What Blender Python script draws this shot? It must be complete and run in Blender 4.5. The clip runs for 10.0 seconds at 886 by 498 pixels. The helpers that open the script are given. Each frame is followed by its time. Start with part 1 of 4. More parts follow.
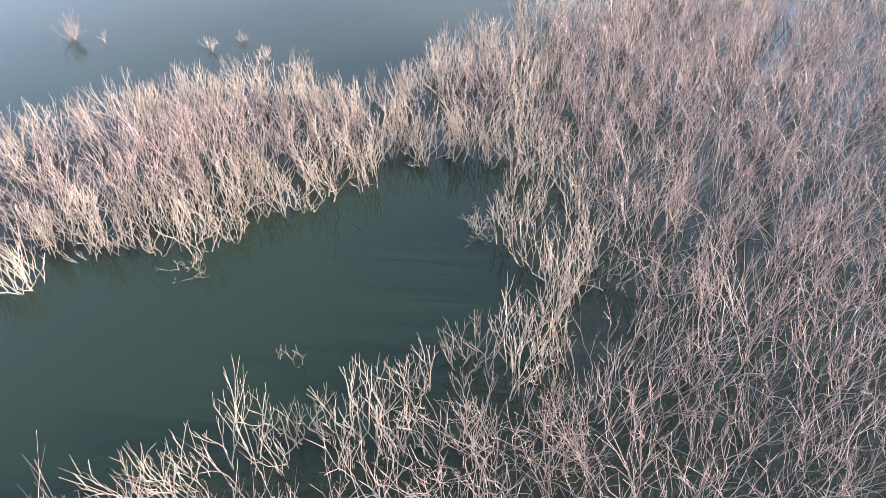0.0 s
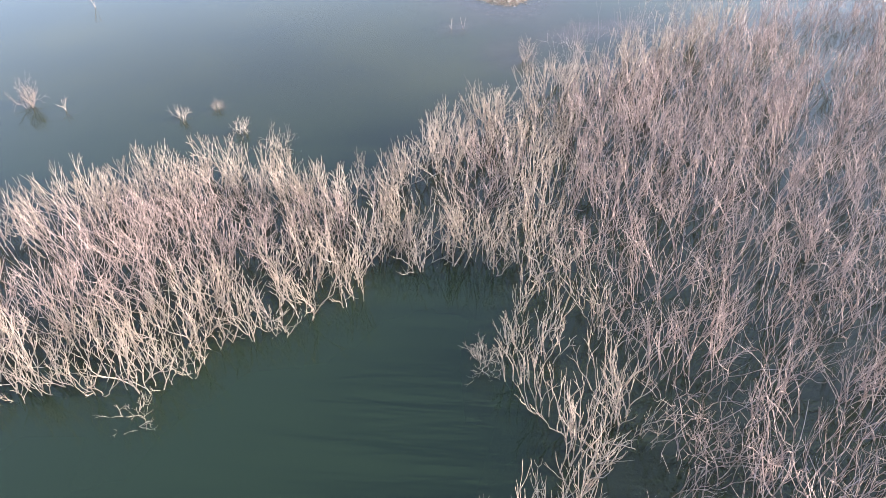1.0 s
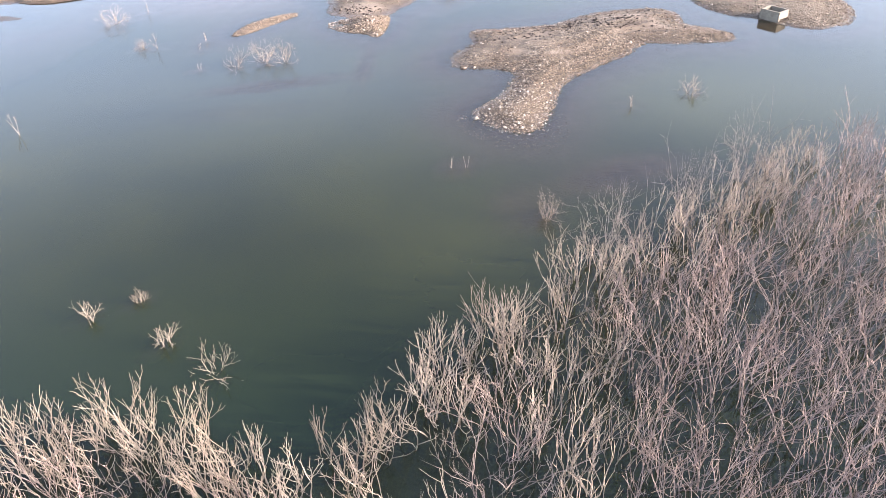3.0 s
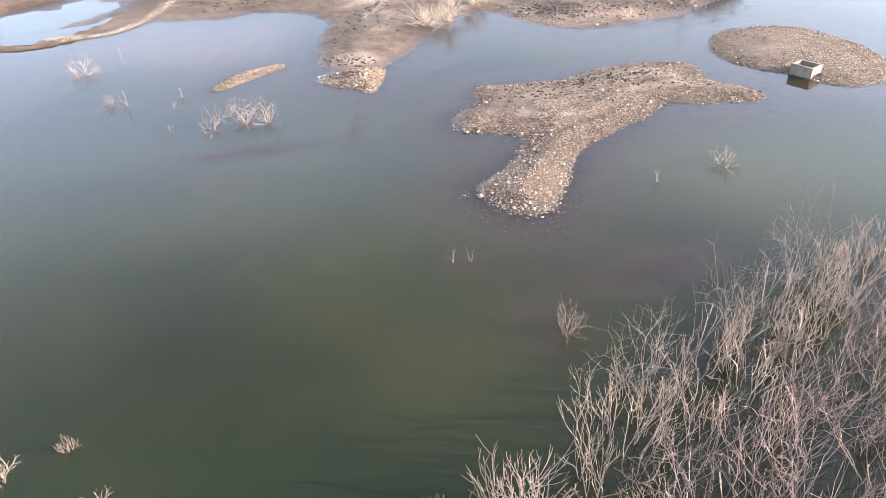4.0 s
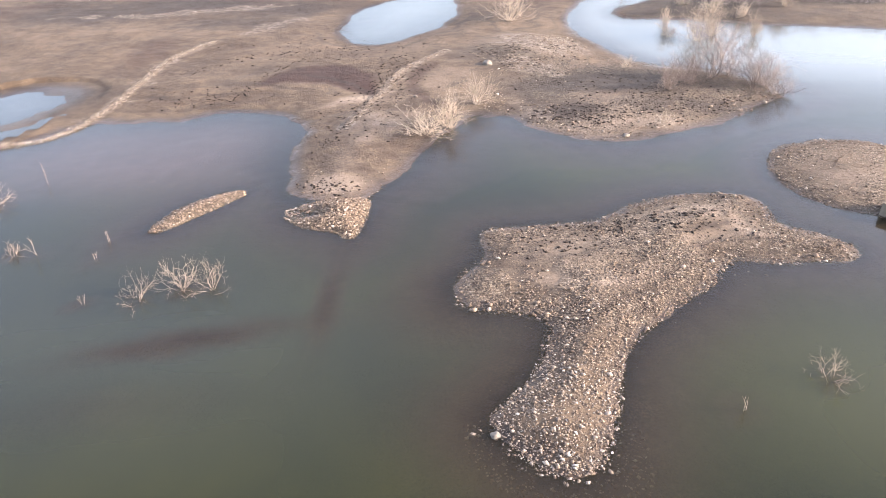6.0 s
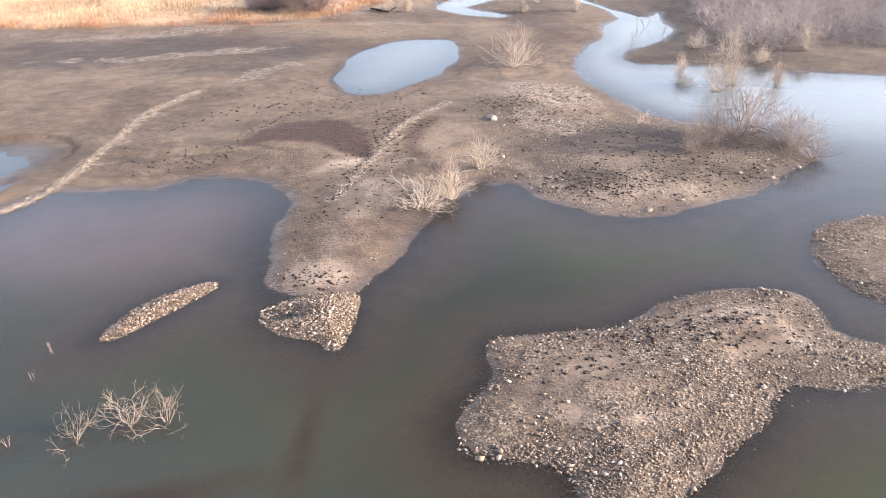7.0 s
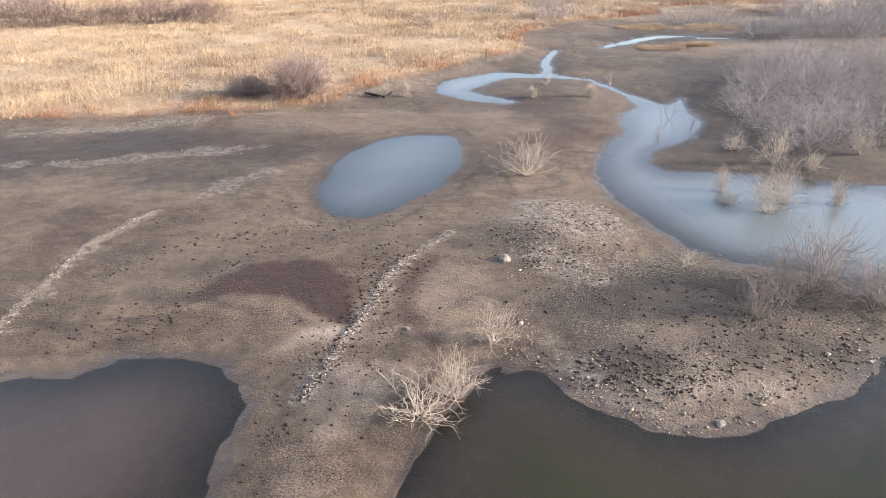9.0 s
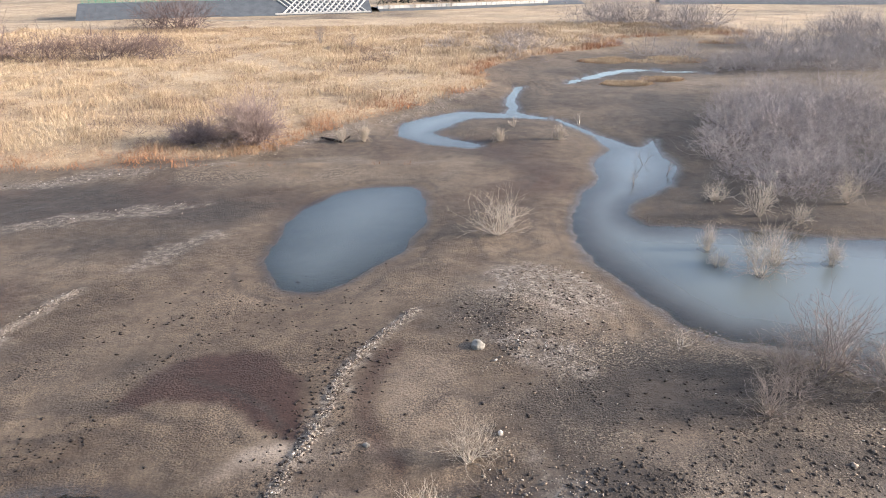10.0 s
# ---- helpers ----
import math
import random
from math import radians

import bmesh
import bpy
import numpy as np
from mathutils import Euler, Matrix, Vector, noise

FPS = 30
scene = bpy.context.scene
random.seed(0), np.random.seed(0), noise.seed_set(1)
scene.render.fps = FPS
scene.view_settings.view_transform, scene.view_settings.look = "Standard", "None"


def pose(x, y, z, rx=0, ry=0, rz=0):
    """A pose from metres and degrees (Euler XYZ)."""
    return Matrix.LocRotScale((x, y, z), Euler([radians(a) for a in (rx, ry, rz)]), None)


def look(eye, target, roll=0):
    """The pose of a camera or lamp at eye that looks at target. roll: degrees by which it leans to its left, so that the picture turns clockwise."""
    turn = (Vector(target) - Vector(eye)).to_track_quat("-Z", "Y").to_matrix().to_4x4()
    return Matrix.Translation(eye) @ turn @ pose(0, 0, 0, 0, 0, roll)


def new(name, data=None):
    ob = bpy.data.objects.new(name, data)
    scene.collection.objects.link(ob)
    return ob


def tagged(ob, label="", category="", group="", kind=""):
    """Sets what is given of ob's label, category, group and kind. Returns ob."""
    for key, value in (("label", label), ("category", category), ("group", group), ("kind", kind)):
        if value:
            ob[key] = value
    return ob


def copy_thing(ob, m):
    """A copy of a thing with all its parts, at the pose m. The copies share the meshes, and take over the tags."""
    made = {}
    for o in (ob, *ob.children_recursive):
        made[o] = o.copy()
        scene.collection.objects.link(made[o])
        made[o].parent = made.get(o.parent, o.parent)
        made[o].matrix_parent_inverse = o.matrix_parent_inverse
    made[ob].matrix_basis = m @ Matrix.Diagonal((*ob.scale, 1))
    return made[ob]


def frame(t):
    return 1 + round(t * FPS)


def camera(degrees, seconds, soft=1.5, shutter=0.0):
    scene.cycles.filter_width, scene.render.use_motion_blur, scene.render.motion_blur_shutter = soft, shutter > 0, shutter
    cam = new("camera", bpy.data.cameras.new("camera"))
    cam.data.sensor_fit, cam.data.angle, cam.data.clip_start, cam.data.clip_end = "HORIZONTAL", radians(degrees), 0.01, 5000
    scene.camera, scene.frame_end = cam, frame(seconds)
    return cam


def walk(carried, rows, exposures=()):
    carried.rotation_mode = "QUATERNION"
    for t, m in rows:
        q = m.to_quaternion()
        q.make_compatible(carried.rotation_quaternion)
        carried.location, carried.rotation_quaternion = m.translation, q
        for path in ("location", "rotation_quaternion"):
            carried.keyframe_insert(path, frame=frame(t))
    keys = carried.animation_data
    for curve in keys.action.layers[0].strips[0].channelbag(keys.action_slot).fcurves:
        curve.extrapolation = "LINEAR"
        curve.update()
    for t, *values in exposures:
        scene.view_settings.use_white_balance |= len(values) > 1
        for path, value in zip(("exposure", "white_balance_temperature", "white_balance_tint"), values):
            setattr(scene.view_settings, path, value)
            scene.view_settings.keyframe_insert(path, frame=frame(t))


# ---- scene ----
cam = camera(63.6, 10.0, soft=0.8)
PATH = [
    (0, (0.519, 4.041, 24.271), (0.508, 5.559, 22.97), -1.5),
    (0.5, (0.557, 8.087, 24.276), (0.55, 9.624, 22.995), -1.3),
    (1, (0.658, 11.998, 24.289), (0.651, 13.551, 23.029), -1.4),
    (1.5, (0.84, 16.173, 24.259), (0.828, 17.746, 23.024), -1.6),
    (2, (0.948, 20.348, 24.25), (0.935, 21.941, 23.041), -1.6),
    (2.5, (1.093, 24.463, 24.265), (1.079, 26.076, 23.082), -1.7),
    (3, (1.143, 28.531, 24.283), (1.13, 30.161, 23.123), -1.7),
    (3.2, (1.196, 30.299, 24.276), (1.183, 31.935, 23.127), -1.8),
    (4.5, (1.083, 41.372, 24.113), (1.081, 43.058, 23.038), -1.1),
    (5, (1.085, 45.605, 24.183), (1.085, 47.307, 23.133), -1.0),
    (5.5, (1.1, 50.251, 24.431), (1.102, 51.97, 23.409), -0.9),
    (7, (1.259, 64.226, 26.203), (1.261, 65.988, 25.257), -0.7),
    (7.5, (1.231, 68.917, 26.806), (1.233, 70.694, 25.889), -0.7),
    (8, (1.214, 73.608, 27.591), (1.217, 75.4, 26.703), -0.6),
    (8.5, (1.198, 78.225, 28.449), (1.203, 80.032, 27.591), -0.5),
    (9, (1.229, 82.693, 29.312), (1.234, 84.512, 28.48), -0.5),
    (9.5, (1.303, 87.374, 30.086), (1.325, 89.207, 29.285), -0.4),
    (10, (1.434, 92.05, 30.632), (1.539, 93.892, 29.859), -0.4),
]
walk(cam, [(t, look(eye, target, roll)) for t, eye, target, roll in PATH],
     exposures=[(0, 3.16, 6150, 15), (2.5, 3.08, 6300, 17), (4.5, 3.04, 6700, 19), (5.5, 2.9, 6800, 20), (8, 2.64, 6550, 17), (10, 2.2, 6300, 12)])

# ---- world and sun ----
SUN_EL, SUN_AZ = 17.0, 96.0      # degrees; azimuth clockwise from +y
world = bpy.data.worlds.new("sky")
scene.world = world
world.use_nodes = True
wn = world.node_tree
sky = wn.nodes.new("ShaderNodeTexSky")
sky.sky_type, sky.sun_disc = "NISHITA", False
sky.sun_elevation, sky.sun_rotation = radians(SUN_EL), radians(SUN_AZ)
sky.air_density, sky.dust_density, sky.ozone_density = 1.0, 2.2, 2.0
haze = wn.nodes.new("ShaderNodeHueSaturation")
haze.inputs["Saturation"].default_value = 0.72
wn.links.new(sky.outputs[0], haze.inputs["Color"])
wn.links.new(haze.outputs[0], wn.nodes["Background"].inputs[0])
wn.nodes["Background"].inputs[1].default_value = 0.15

sun_data = bpy.data.lights.new("sun", "SUN")
sun_data.energy, sun_data.angle, sun_data.color = 3.1, radians(0.7), (1.0, 0.88, 0.73)
sun = new("sun", sun_data)
sun_dir = Vector((math.sin(radians(SUN_AZ)) * math.cos(radians(SUN_EL)), math.cos(radians(SUN_AZ)) * math.cos(radians(SUN_EL)), math.sin(radians(SUN_EL))))
sun.matrix_world = look(sun_dir * 200, (0, 0, 0))


# ---- materials ----
class Nodes:
    """A short way to write node materials."""

    def __init__(self, name):
        self.mat = bpy.data.materials.new(name)
        self.mat.use_nodes = True
        self.tree = self.mat.node_tree
        self.bsdf = self.tree.nodes["Principled BSDF"]
        self.out = self.tree.nodes["Material Output"]
        self.geo = self.add("ShaderNodeNewGeometry")

    def add(self, kind, **values):
        n = self.tree.nodes.new(kind)
        for key, value in values.items():
            n.inputs[key.replace("_", " ")].default_value = value
        return n

    def link(self, a, b):
        self.tree.links.new(a, b)

    def noise(self, scale, detail=4.0, rough=0.55):
        n = self.add("ShaderNodeTexNoise", Scale=scale, Detail=detail, Roughness=rough)
        self.link(self.geo.outputs["Position"], n.inputs["Vector"])
        return n.outputs["Fac"]

    def ramp(self, fac, stops):
        n = self.add("ShaderNodeValToRGB")
        e = n.color_ramp.elements
        while len(e) < len(stops):
            e.new(0.5)
        for i, (at, c) in enumerate(stops):
            e[i].position = at
            e[i].color = (*c, 1) if isinstance(c, tuple) else (c, c, c, 1)
        self.link(fac, n.inputs[0])
        return n.outputs[0]

    def mix(self, fac, a, b, blend="MIX"):
        n = self.tree.nodes.new("ShaderNodeMix")
        n.data_type, n.blend_type = "RGBA", blend
        for sock, v in ((n.inputs[0], fac), (n.inputs[6], a), (n.inputs[7], b)):
            if isinstance(v, tuple):
                sock.default_value = (*v, 1)
            elif isinstance(v, (int, float)):
                sock.default_value = v
            else:
                self.link(v, sock)
        return n.outputs[2]

    def math(self, op, a, b=0.0, clamp=False):
        n = self.tree.nodes.new("ShaderNodeMath")
        n.operation, n.use_clamp = op, clamp
        for sock, v in ((n.inputs[0], a), (n.inputs[1], b)):
            if isinstance(v, (int, float)):
                sock.default_value = v
            else:
                self.link(v, sock)
        return n.outputs[0]

    def attr(self, name):
        n = self.tree.nodes.new("ShaderNodeAttribute")
        n.attribute_name = name
        return n.outputs["Fac"]

    def bump(self, height, strength, distance):
        n = self.add("ShaderNodeBump", Strength=strength, Distance=distance)
        self.link(height, n.inputs["Height"])
        self.link(n.outputs[0], self.bsdf.inputs["Normal"])
        return n.outputs[0]

    def done(self, colour=None, rough=0.9, spec=0.3):
        if colour is not None:
            if isinstance(colour, tuple):
                self.bsdf.inputs["Base Color"].default_value = (*colour, 1)
            else:
                self.link(colour, self.bsdf.inputs["Base Color"])
        if isinstance(rough, float):
            self.bsdf.inputs["Roughness"].default_value = rough
        else:
            self.link(rough, self.bsdf.inputs["Roughness"])
        self.bsdf.inputs["Specular IOR Level"].default_value = spec
        return self.mat


def wood_material(name, pale, dark, island=False):
    m = Nodes(name)
    if island:
        rnd = m.geo.outputs["Random Per Island"]
    else:
        rnd = m.add("ShaderNodeObjectInfo").outputs["Random"]
    base = m.mix(m.math("MULTIPLY", rnd, 0.7), pale, dark)
    streak = m.ramp(m.noise(6.0, 3.0), [(0.3, 0.62), (0.7, 1.1)])
    m.bump(m.noise(30.0, 3.0), 0.4, 0.02)
    return m.done(m.mix(1.0, base, streak, "MULTIPLY"), 0.85, 0.2)


def stone_material(name, low, high, white):
    m = Nodes(name)
    rnd = m.geo.outputs["Random Per Island"]
    info = m.add("ShaderNodeObjectInfo").outputs["Random"]
    r = m.math("FRACT", m.math("ADD", rnd, info))
    base = m.ramp(r, [(0.0, low), (0.55, high), (0.86, high), (0.97, white)])
    spots = m.ramp(m.noise(14.0, 4.0), [(0.3, 0.65), (0.7, 1.1)])
    m.bump(m.noise(25.0, 3.0), 0.5, 0.03)
    return m.done(m.mix(1.0, base, spots, "MULTIPLY"), 0.85, 0.25)


def ground_material():
    m = Nodes("ground_soil")
    big, mid, fine = m.noise(0.07, 6.0, 0.62), m.noise(0.7, 6.0, 0.68), m.noise(5.0, 5.0, 0.72)
    mud = m.ramp(m.math("ADD", m.math("MULTIPLY", big, 0.6), m.math("MULTIPLY", mid, 0.4)),
                 [(0.37, (0.028, 0.0178, 0.0116)), (0.49, (0.061, 0.0425, 0.0280)), (0.62, (0.100, 0.0725, 0.0485))])
    sand = m.ramp(mid, [(0.3, (0.178, 0.138, 0.106)), (0.7, (0.25, 0.198, 0.153))])
    straw = m.ramp(m.math("ADD", m.math("MULTIPLY", big, 0.5), m.math("MULTIPLY", mid, 0.5)),
                   [(0.38, (0.15, 0.098, 0.062)), (0.49, (0.235, 0.167, 0.099)), (0.62, (0.305, 0.228, 0.143))])
    crust = m.ramp(m.noise(1.5, 6.0, 0.75), [(0.46, (0.060, 0.046, 0.036)), (0.60, (0.19, 0.16, 0.13))])
    red = m.ramp(mid, [(0.3, (0.0200, 0.0086, 0.0060)), (0.7, (0.030, 0.0140, 0.0100))])
    # dark damp soil, also the colour of the willow shade painted on the cape
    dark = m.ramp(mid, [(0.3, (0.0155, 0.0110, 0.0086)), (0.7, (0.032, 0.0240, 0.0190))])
    pebble = m.add("ShaderNodeTexVoronoi", Scale=7.5)
    m.link(m.geo.outputs["Position"], pebble.inputs["Vector"])
    shade = m.add("ShaderNodeSeparateColor")
    m.link(pebble.outputs["Color"], shade.inputs[0])
    grit = m.ramp(m.math("ADD", m.math("MULTIPLY", m.noise(2.2, 6.0, 0.75), 0.6), m.math("MULTIPLY", shade.outputs[0], 0.4)), [(0.34, (0.030, 0.021, 0.015)), (0.52, (0.088, 0.066, 0.047)), (0.68, (0.20, 0.162, 0.122))])
    coarse = m.math("MAXIMUM", m.ramp(m.noise(0.16, 3.0), [(0.44, 0.0), (0.62, 0.8)]), m.math("MULTIPLY", m.attr("grit"), 1.0, True), True)
    col = m.mix(m.attr("sand"), mud, sand)
    col = m.mix(m.attr("grit"), col, grit)
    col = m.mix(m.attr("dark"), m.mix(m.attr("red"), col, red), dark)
    col = m.mix(m.attr("straw"), col, straw)
    col = m.mix(m.attr("crust"), col, crust)
    col = m.mix(1.0, col, m.mix(coarse, m.ramp(fine, [(0.36, 0.74), (0.64, 1.2)]), m.ramp(m.noise(7.5, 4.0, 0.75), [(0.42, 0.30), (0.50, 0.92), (0.58, 1.65)])), "MULTIPLY")
    litter = m.add("ShaderNodeTexVoronoi", Scale=2.3)
    m.link(m.geo.outputs["Position"], litter.inputs["Vector"])
    pick = m.add("ShaderNodeSeparateColor")
    m.link(litter.outputs["Color"], pick.inputs[0])
    some = m.math("GREATER_THAN", m.math("ADD", pick.outputs[0], m.math("MULTIPLY", m.noise(0.16, 5.0, 0.65), 1.6)), 1.72)
    near = m.ramp(m.math("ADD", litter.outputs["Distance"], m.math("MULTIPLY", m.noise(11.0, 2.0), 0.25)), [(0.26, 1.0), (0.34, 0.0)])
    weed = m.math("MULTIPLY", m.math("MULTIPLY", some, near), m.math("SUBTRACT", 0.85, m.attr("straw"), True))
    col = m.mix(weed, col, (0.020, 0.0125, 0.0085))
    wet = m.attr("wet")
    col = m.mix(wet, col, m.mix(1.0, col, (0.60, 0.55, 0.52), "MULTIPLY"))
    rough = m.math("SUBTRACT", 0.95, m.math("MULTIPLY", wet, 0.6))
    h = m.math("ADD", m.math("MULTIPLY", m.noise(2.6, 6.0, 0.7), 1.0), m.math("MULTIPLY", fine, 0.5))
    cells = m.add("ShaderNodeTexVoronoi", Scale=5.5)
    m.link(m.geo.outputs["Position"], cells.inputs["Vector"])
    lumpy = m.ramp(m.noise(0.13, 4.0, 0.6), [(0.42, 0.12), (0.60, 0.7)])
    lumpy = m.math("MAXIMUM", lumpy, m.math("MULTIPLY", m.attr("grit"), 1.6))
    h = m.math("ADD", h, m.math("MULTIPLY", m.noise(9.0, 3.0, 0.6), 0.45))
    m.bump(m.math("MULTIPLY", m.math("ADD", h, m.math("MULTIPLY", cells.outputs["Distance"], -0.45)), lumpy), 1.0, 0.18)
    return m.done(col, rough, 0.3)


def water_material(name, murk_a, murk_b):
    """Still, silty water: a mirror by Fresnel over silt-laden green, clear only where it is shallow, with extra sky
    sheen painted pale.
    """
    m = Nodes(name)
    m.tree.nodes.remove(m.bsdf)
    ripple = m.add("ShaderNodeBump", Strength=0.05, Distance=0.05)
    m.link(m.noise(1.6, 3.0), ripple.inputs["Height"])
    silt = m.add("ShaderNodeBsdfDiffuse")
    deep = m.ramp(m.noise(0.05, 4.0), [(0.36, murk_a), (0.58, murk_b), (0.70, tuple(c * k for c, k in zip(murk_b, (1.5, 1.35, 1.0))))])
    m.link(m.mix(m.attr("muddy"), m.mix(m.attr("deep"), (0.038, 0.0272, 0.0180), m.mix(m.attr("silt_sheen"), m.mix(m.attr("algae"), m.mix(m.attr("teal"), deep, (0.0062, 0.0118, 0.0064)), (0.035, 0.037, 0.018)), (0.080, 0.091, 0.089))), (0.066, 0.048, 0.040)), silt.inputs[0])
    clear = m.add("ShaderNodeBsdfTransparent")
    clear.inputs[0].default_value = (0.72, 0.75, 0.6, 1)
    body = m.add("ShaderNodeMixShader")
    m.link(m.attr("turbid"), body.inputs[0])
    m.link(clear.outputs[0], body.inputs[1])
    m.link(silt.outputs[0], body.inputs[2])
    gloss = m.add("ShaderNodeBsdfGlossy")
    gloss.inputs["Roughness"].default_value = 0.035
    m.link(ripple.outputs[0], gloss.inputs["Normal"])
    fres = m.add("ShaderNodeFresnel", IOR=1.29)
    m.link(ripple.outputs[0], fres.inputs["Normal"])
    top = m.add("ShaderNodeMixShader")
    m.link(fres.outputs[0], top.inputs[0])
    m.link(body.outputs[0], top.inputs[1])
    m.link(gloss.outputs[0], top.inputs[2])
    m.link(top.outputs[0], m.out.inputs[0])
    return m.mat


def reed_material():
    m = Nodes("dry_reed")
    rnd = m.geo.outputs["Random Per Island"]
    zone = m.noise(0.06, 4.0)
    pick = m.math("ADD", m.math("MULTIPLY", rnd, 0.35), m.math("MULTIPLY", zone, 0.65))
    col = m.ramp(pick, [(0.32, (0.13, 0.085, 0.062)), (0.43, (0.215, 0.150, 0.092)), (0.55, (0.30, 0.222, 0.140)), (0.68, (0.385, 0.298, 0.205))])
    col = m.mix(m.attr("rust"), col, (0.20, 0.092, 0.046))
    return m.done(col, 0.8, 0.2)


def plain_material(name, a, b, scale, rough=0.9, bump=0.3):
    m = Nodes(name)
    col = m.ramp(m.noise(scale, 5.0, 0.65), [(0.32, a), (0.68, b)])
    m.bump(m.noise(scale * 6, 4.0), bump, 0.03)
    return m.done(col, rough, 0.3)


MAT_GROUND = ground_material()
MAT_WATER = water_material("lake_water", (0.0058, 0.0076, 0.0018), (0.0122, 0.0134, 0.0022))
# pool body pale blue: extra sky reflection put into its colour
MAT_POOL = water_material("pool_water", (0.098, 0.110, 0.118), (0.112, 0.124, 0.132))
MAT_WOOD = wood_material("bleached_wood", (0.285, 0.230, 0.190), (0.140, 0.106, 0.085))
MAT_WOOD_STUFF = wood_material("bleached_thicket", (0.272, 0.205, 0.184), (0.118, 0.082, 0.073), True)
MAT_WOOD_GREY = wood_material("grey_thicket", (0.285, 0.245, 0.236), (0.155, 0.128, 0.123), True)
MAT_WOOD_BROWN = wood_material("brown_wood", (0.205, 0.165, 0.145), (0.105, 0.082, 0.072))
MAT_WOOD_STRAW = wood_material("straw_wood", (0.36, 0.305, 0.25), (0.22, 0.178, 0.14))
# wood of the far clumps, paled so that its colour carries the haze
MAT_WOOD_HAZED = wood_material("hazed_thicket", (0.25, 0.22, 0.213), (0.155, 0.133, 0.130), True)
MAT_BRUSH = wood_material("far_brush", (0.115, 0.080, 0.074), (0.060, 0.042, 0.040), True)
MAT_WOOD_DARK = wood_material("dark_willow_wood", (0.235, 0.175, 0.160), (0.15, 0.110, 0.100))
MAT_STONE = stone_material("bank_stone", (0.042, 0.030, 0.022), (0.180, 0.136, 0.102), (0.33, 0.28, 0.23))
MAT_STONE_PALE = stone_material("limed_stone", (0.09, 0.072, 0.058), (0.24, 0.20, 0.165), (0.42, 0.385, 0.34))
MAT_BOULDER = plain_material("grey_boulder", (0.09, 0.08, 0.068), (0.15, 0.135, 0.115), 2.5)
MAT_CLOD = plain_material("dark_weed", (0.010, 0.0065, 0.005), (0.024, 0.016, 0.011), 4.0)
MAT_CONCRETE = plain_material("weathered_concrete", (0.10, 0.085, 0.066), (0.155, 0.135, 0.108), 1.6)
MAT_REED = reed_material()


# ---- plan: outlines of land and water, metres ----
def smooth(pts, steps=4, closed=True):
    """A rounded line through a few corners."""
    p = np.array(pts, float)
    n = len(p)
    out = []
    for i in range(n if closed else n - 1):
        if closed:
            a, b, c, d = p[i - 1], p[i], p[(i + 1) % n], p[(i + 2) % n]
        else:
            a, b, c, d = p[max(i - 1, 0)], p[i], p[i + 1], p[min(i + 2, n - 1)]
        for k in range(steps):
            t = k / steps
            out.append(0.5 * (2 * b + (c - a) * t + (2 * a - 5 * b + 4 * c - d) * t * t + (3 * b - a - 3 * c + d) * t ** 3))
    if not closed:
        out.append(p[-1])
    return np.array(out)


def inside_distance(poly, x, y):
    """Distance to an outline: positive inside it."""
    best = np.full(x.shape, 1e18)
    odd = np.zeros(x.shape, bool)
    for (ax, ay), (bx, by) in zip(poly, np.roll(poly, -1, axis=0)):
        dx, dy = bx - ax, by - ay
        t = np.clip(((x - ax) * dx + (y - ay) * dy) / (dx * dx + dy * dy + 1e-12), 0, 1)
        best = np.minimum(best, (x - ax - t * dx) ** 2 + (y - ay - t * dy) ** 2)
        if ay != by:
            odd ^= ((ay > y) != (by > y)) & (x < (bx - ax) * (y - ay) / (by - ay) + ax)
    d = np.sqrt(best)
    return np.where(odd, d, -d)


def stream_distance(line, x, y):
    """Distance to the bank of a stream of (x, y, half width): positive in the water."""
    best = np.full(x.shape, -1e9)
    for (ax, ay, aw), (bx, by, bw) in zip(line[:-1], line[1:]):
        dx, dy = bx - ax, by - ay
        t = np.clip(((x - ax) * dx + (y - ay) * dy) / (dx * dx + dy * dy), 0, 1)
        best = np.maximum(best, aw + (bw - aw) * t - np.hypot(x - ax - t * dx, y - ay - t * dy))
    return best


def value_noise(x, y, seed):
    xi, yi = np.floor(x).astype(np.int64), np.floor(y).astype(np.int64)
    fx, fy = x - xi, y - yi
    fx, fy = fx * fx * (3 - 2 * fx), fy * fy * (3 - 2 * fy)

    def h(i, j):
        n = (i * 374761393 + j * 668265263 + seed * 144665) & 0x7FFFFFFF
        n = ((n ^ (n >> 13)) * 1274126177) & 0x7FFFFFFF
        return ((n ^ (n >> 16)) & 0xFFFF) / 65535.0

    return (h(xi, yi) * (1 - fx) + h(xi + 1, yi) * fx) * (1 - fy) + (h(xi, yi + 1) * (1 - fx) + h(xi + 1, yi + 1) * fx) * fy


def fbm(x, y, scale, seed, octaves=4):
    v, a, s = 0.0, 0.5, scale
    for k in range(octaves):
        v = v + a * (value_noise(x * s, y * s, seed + k) - 0.5)
        a, s = a * 0.5, s * 2.03
    return v


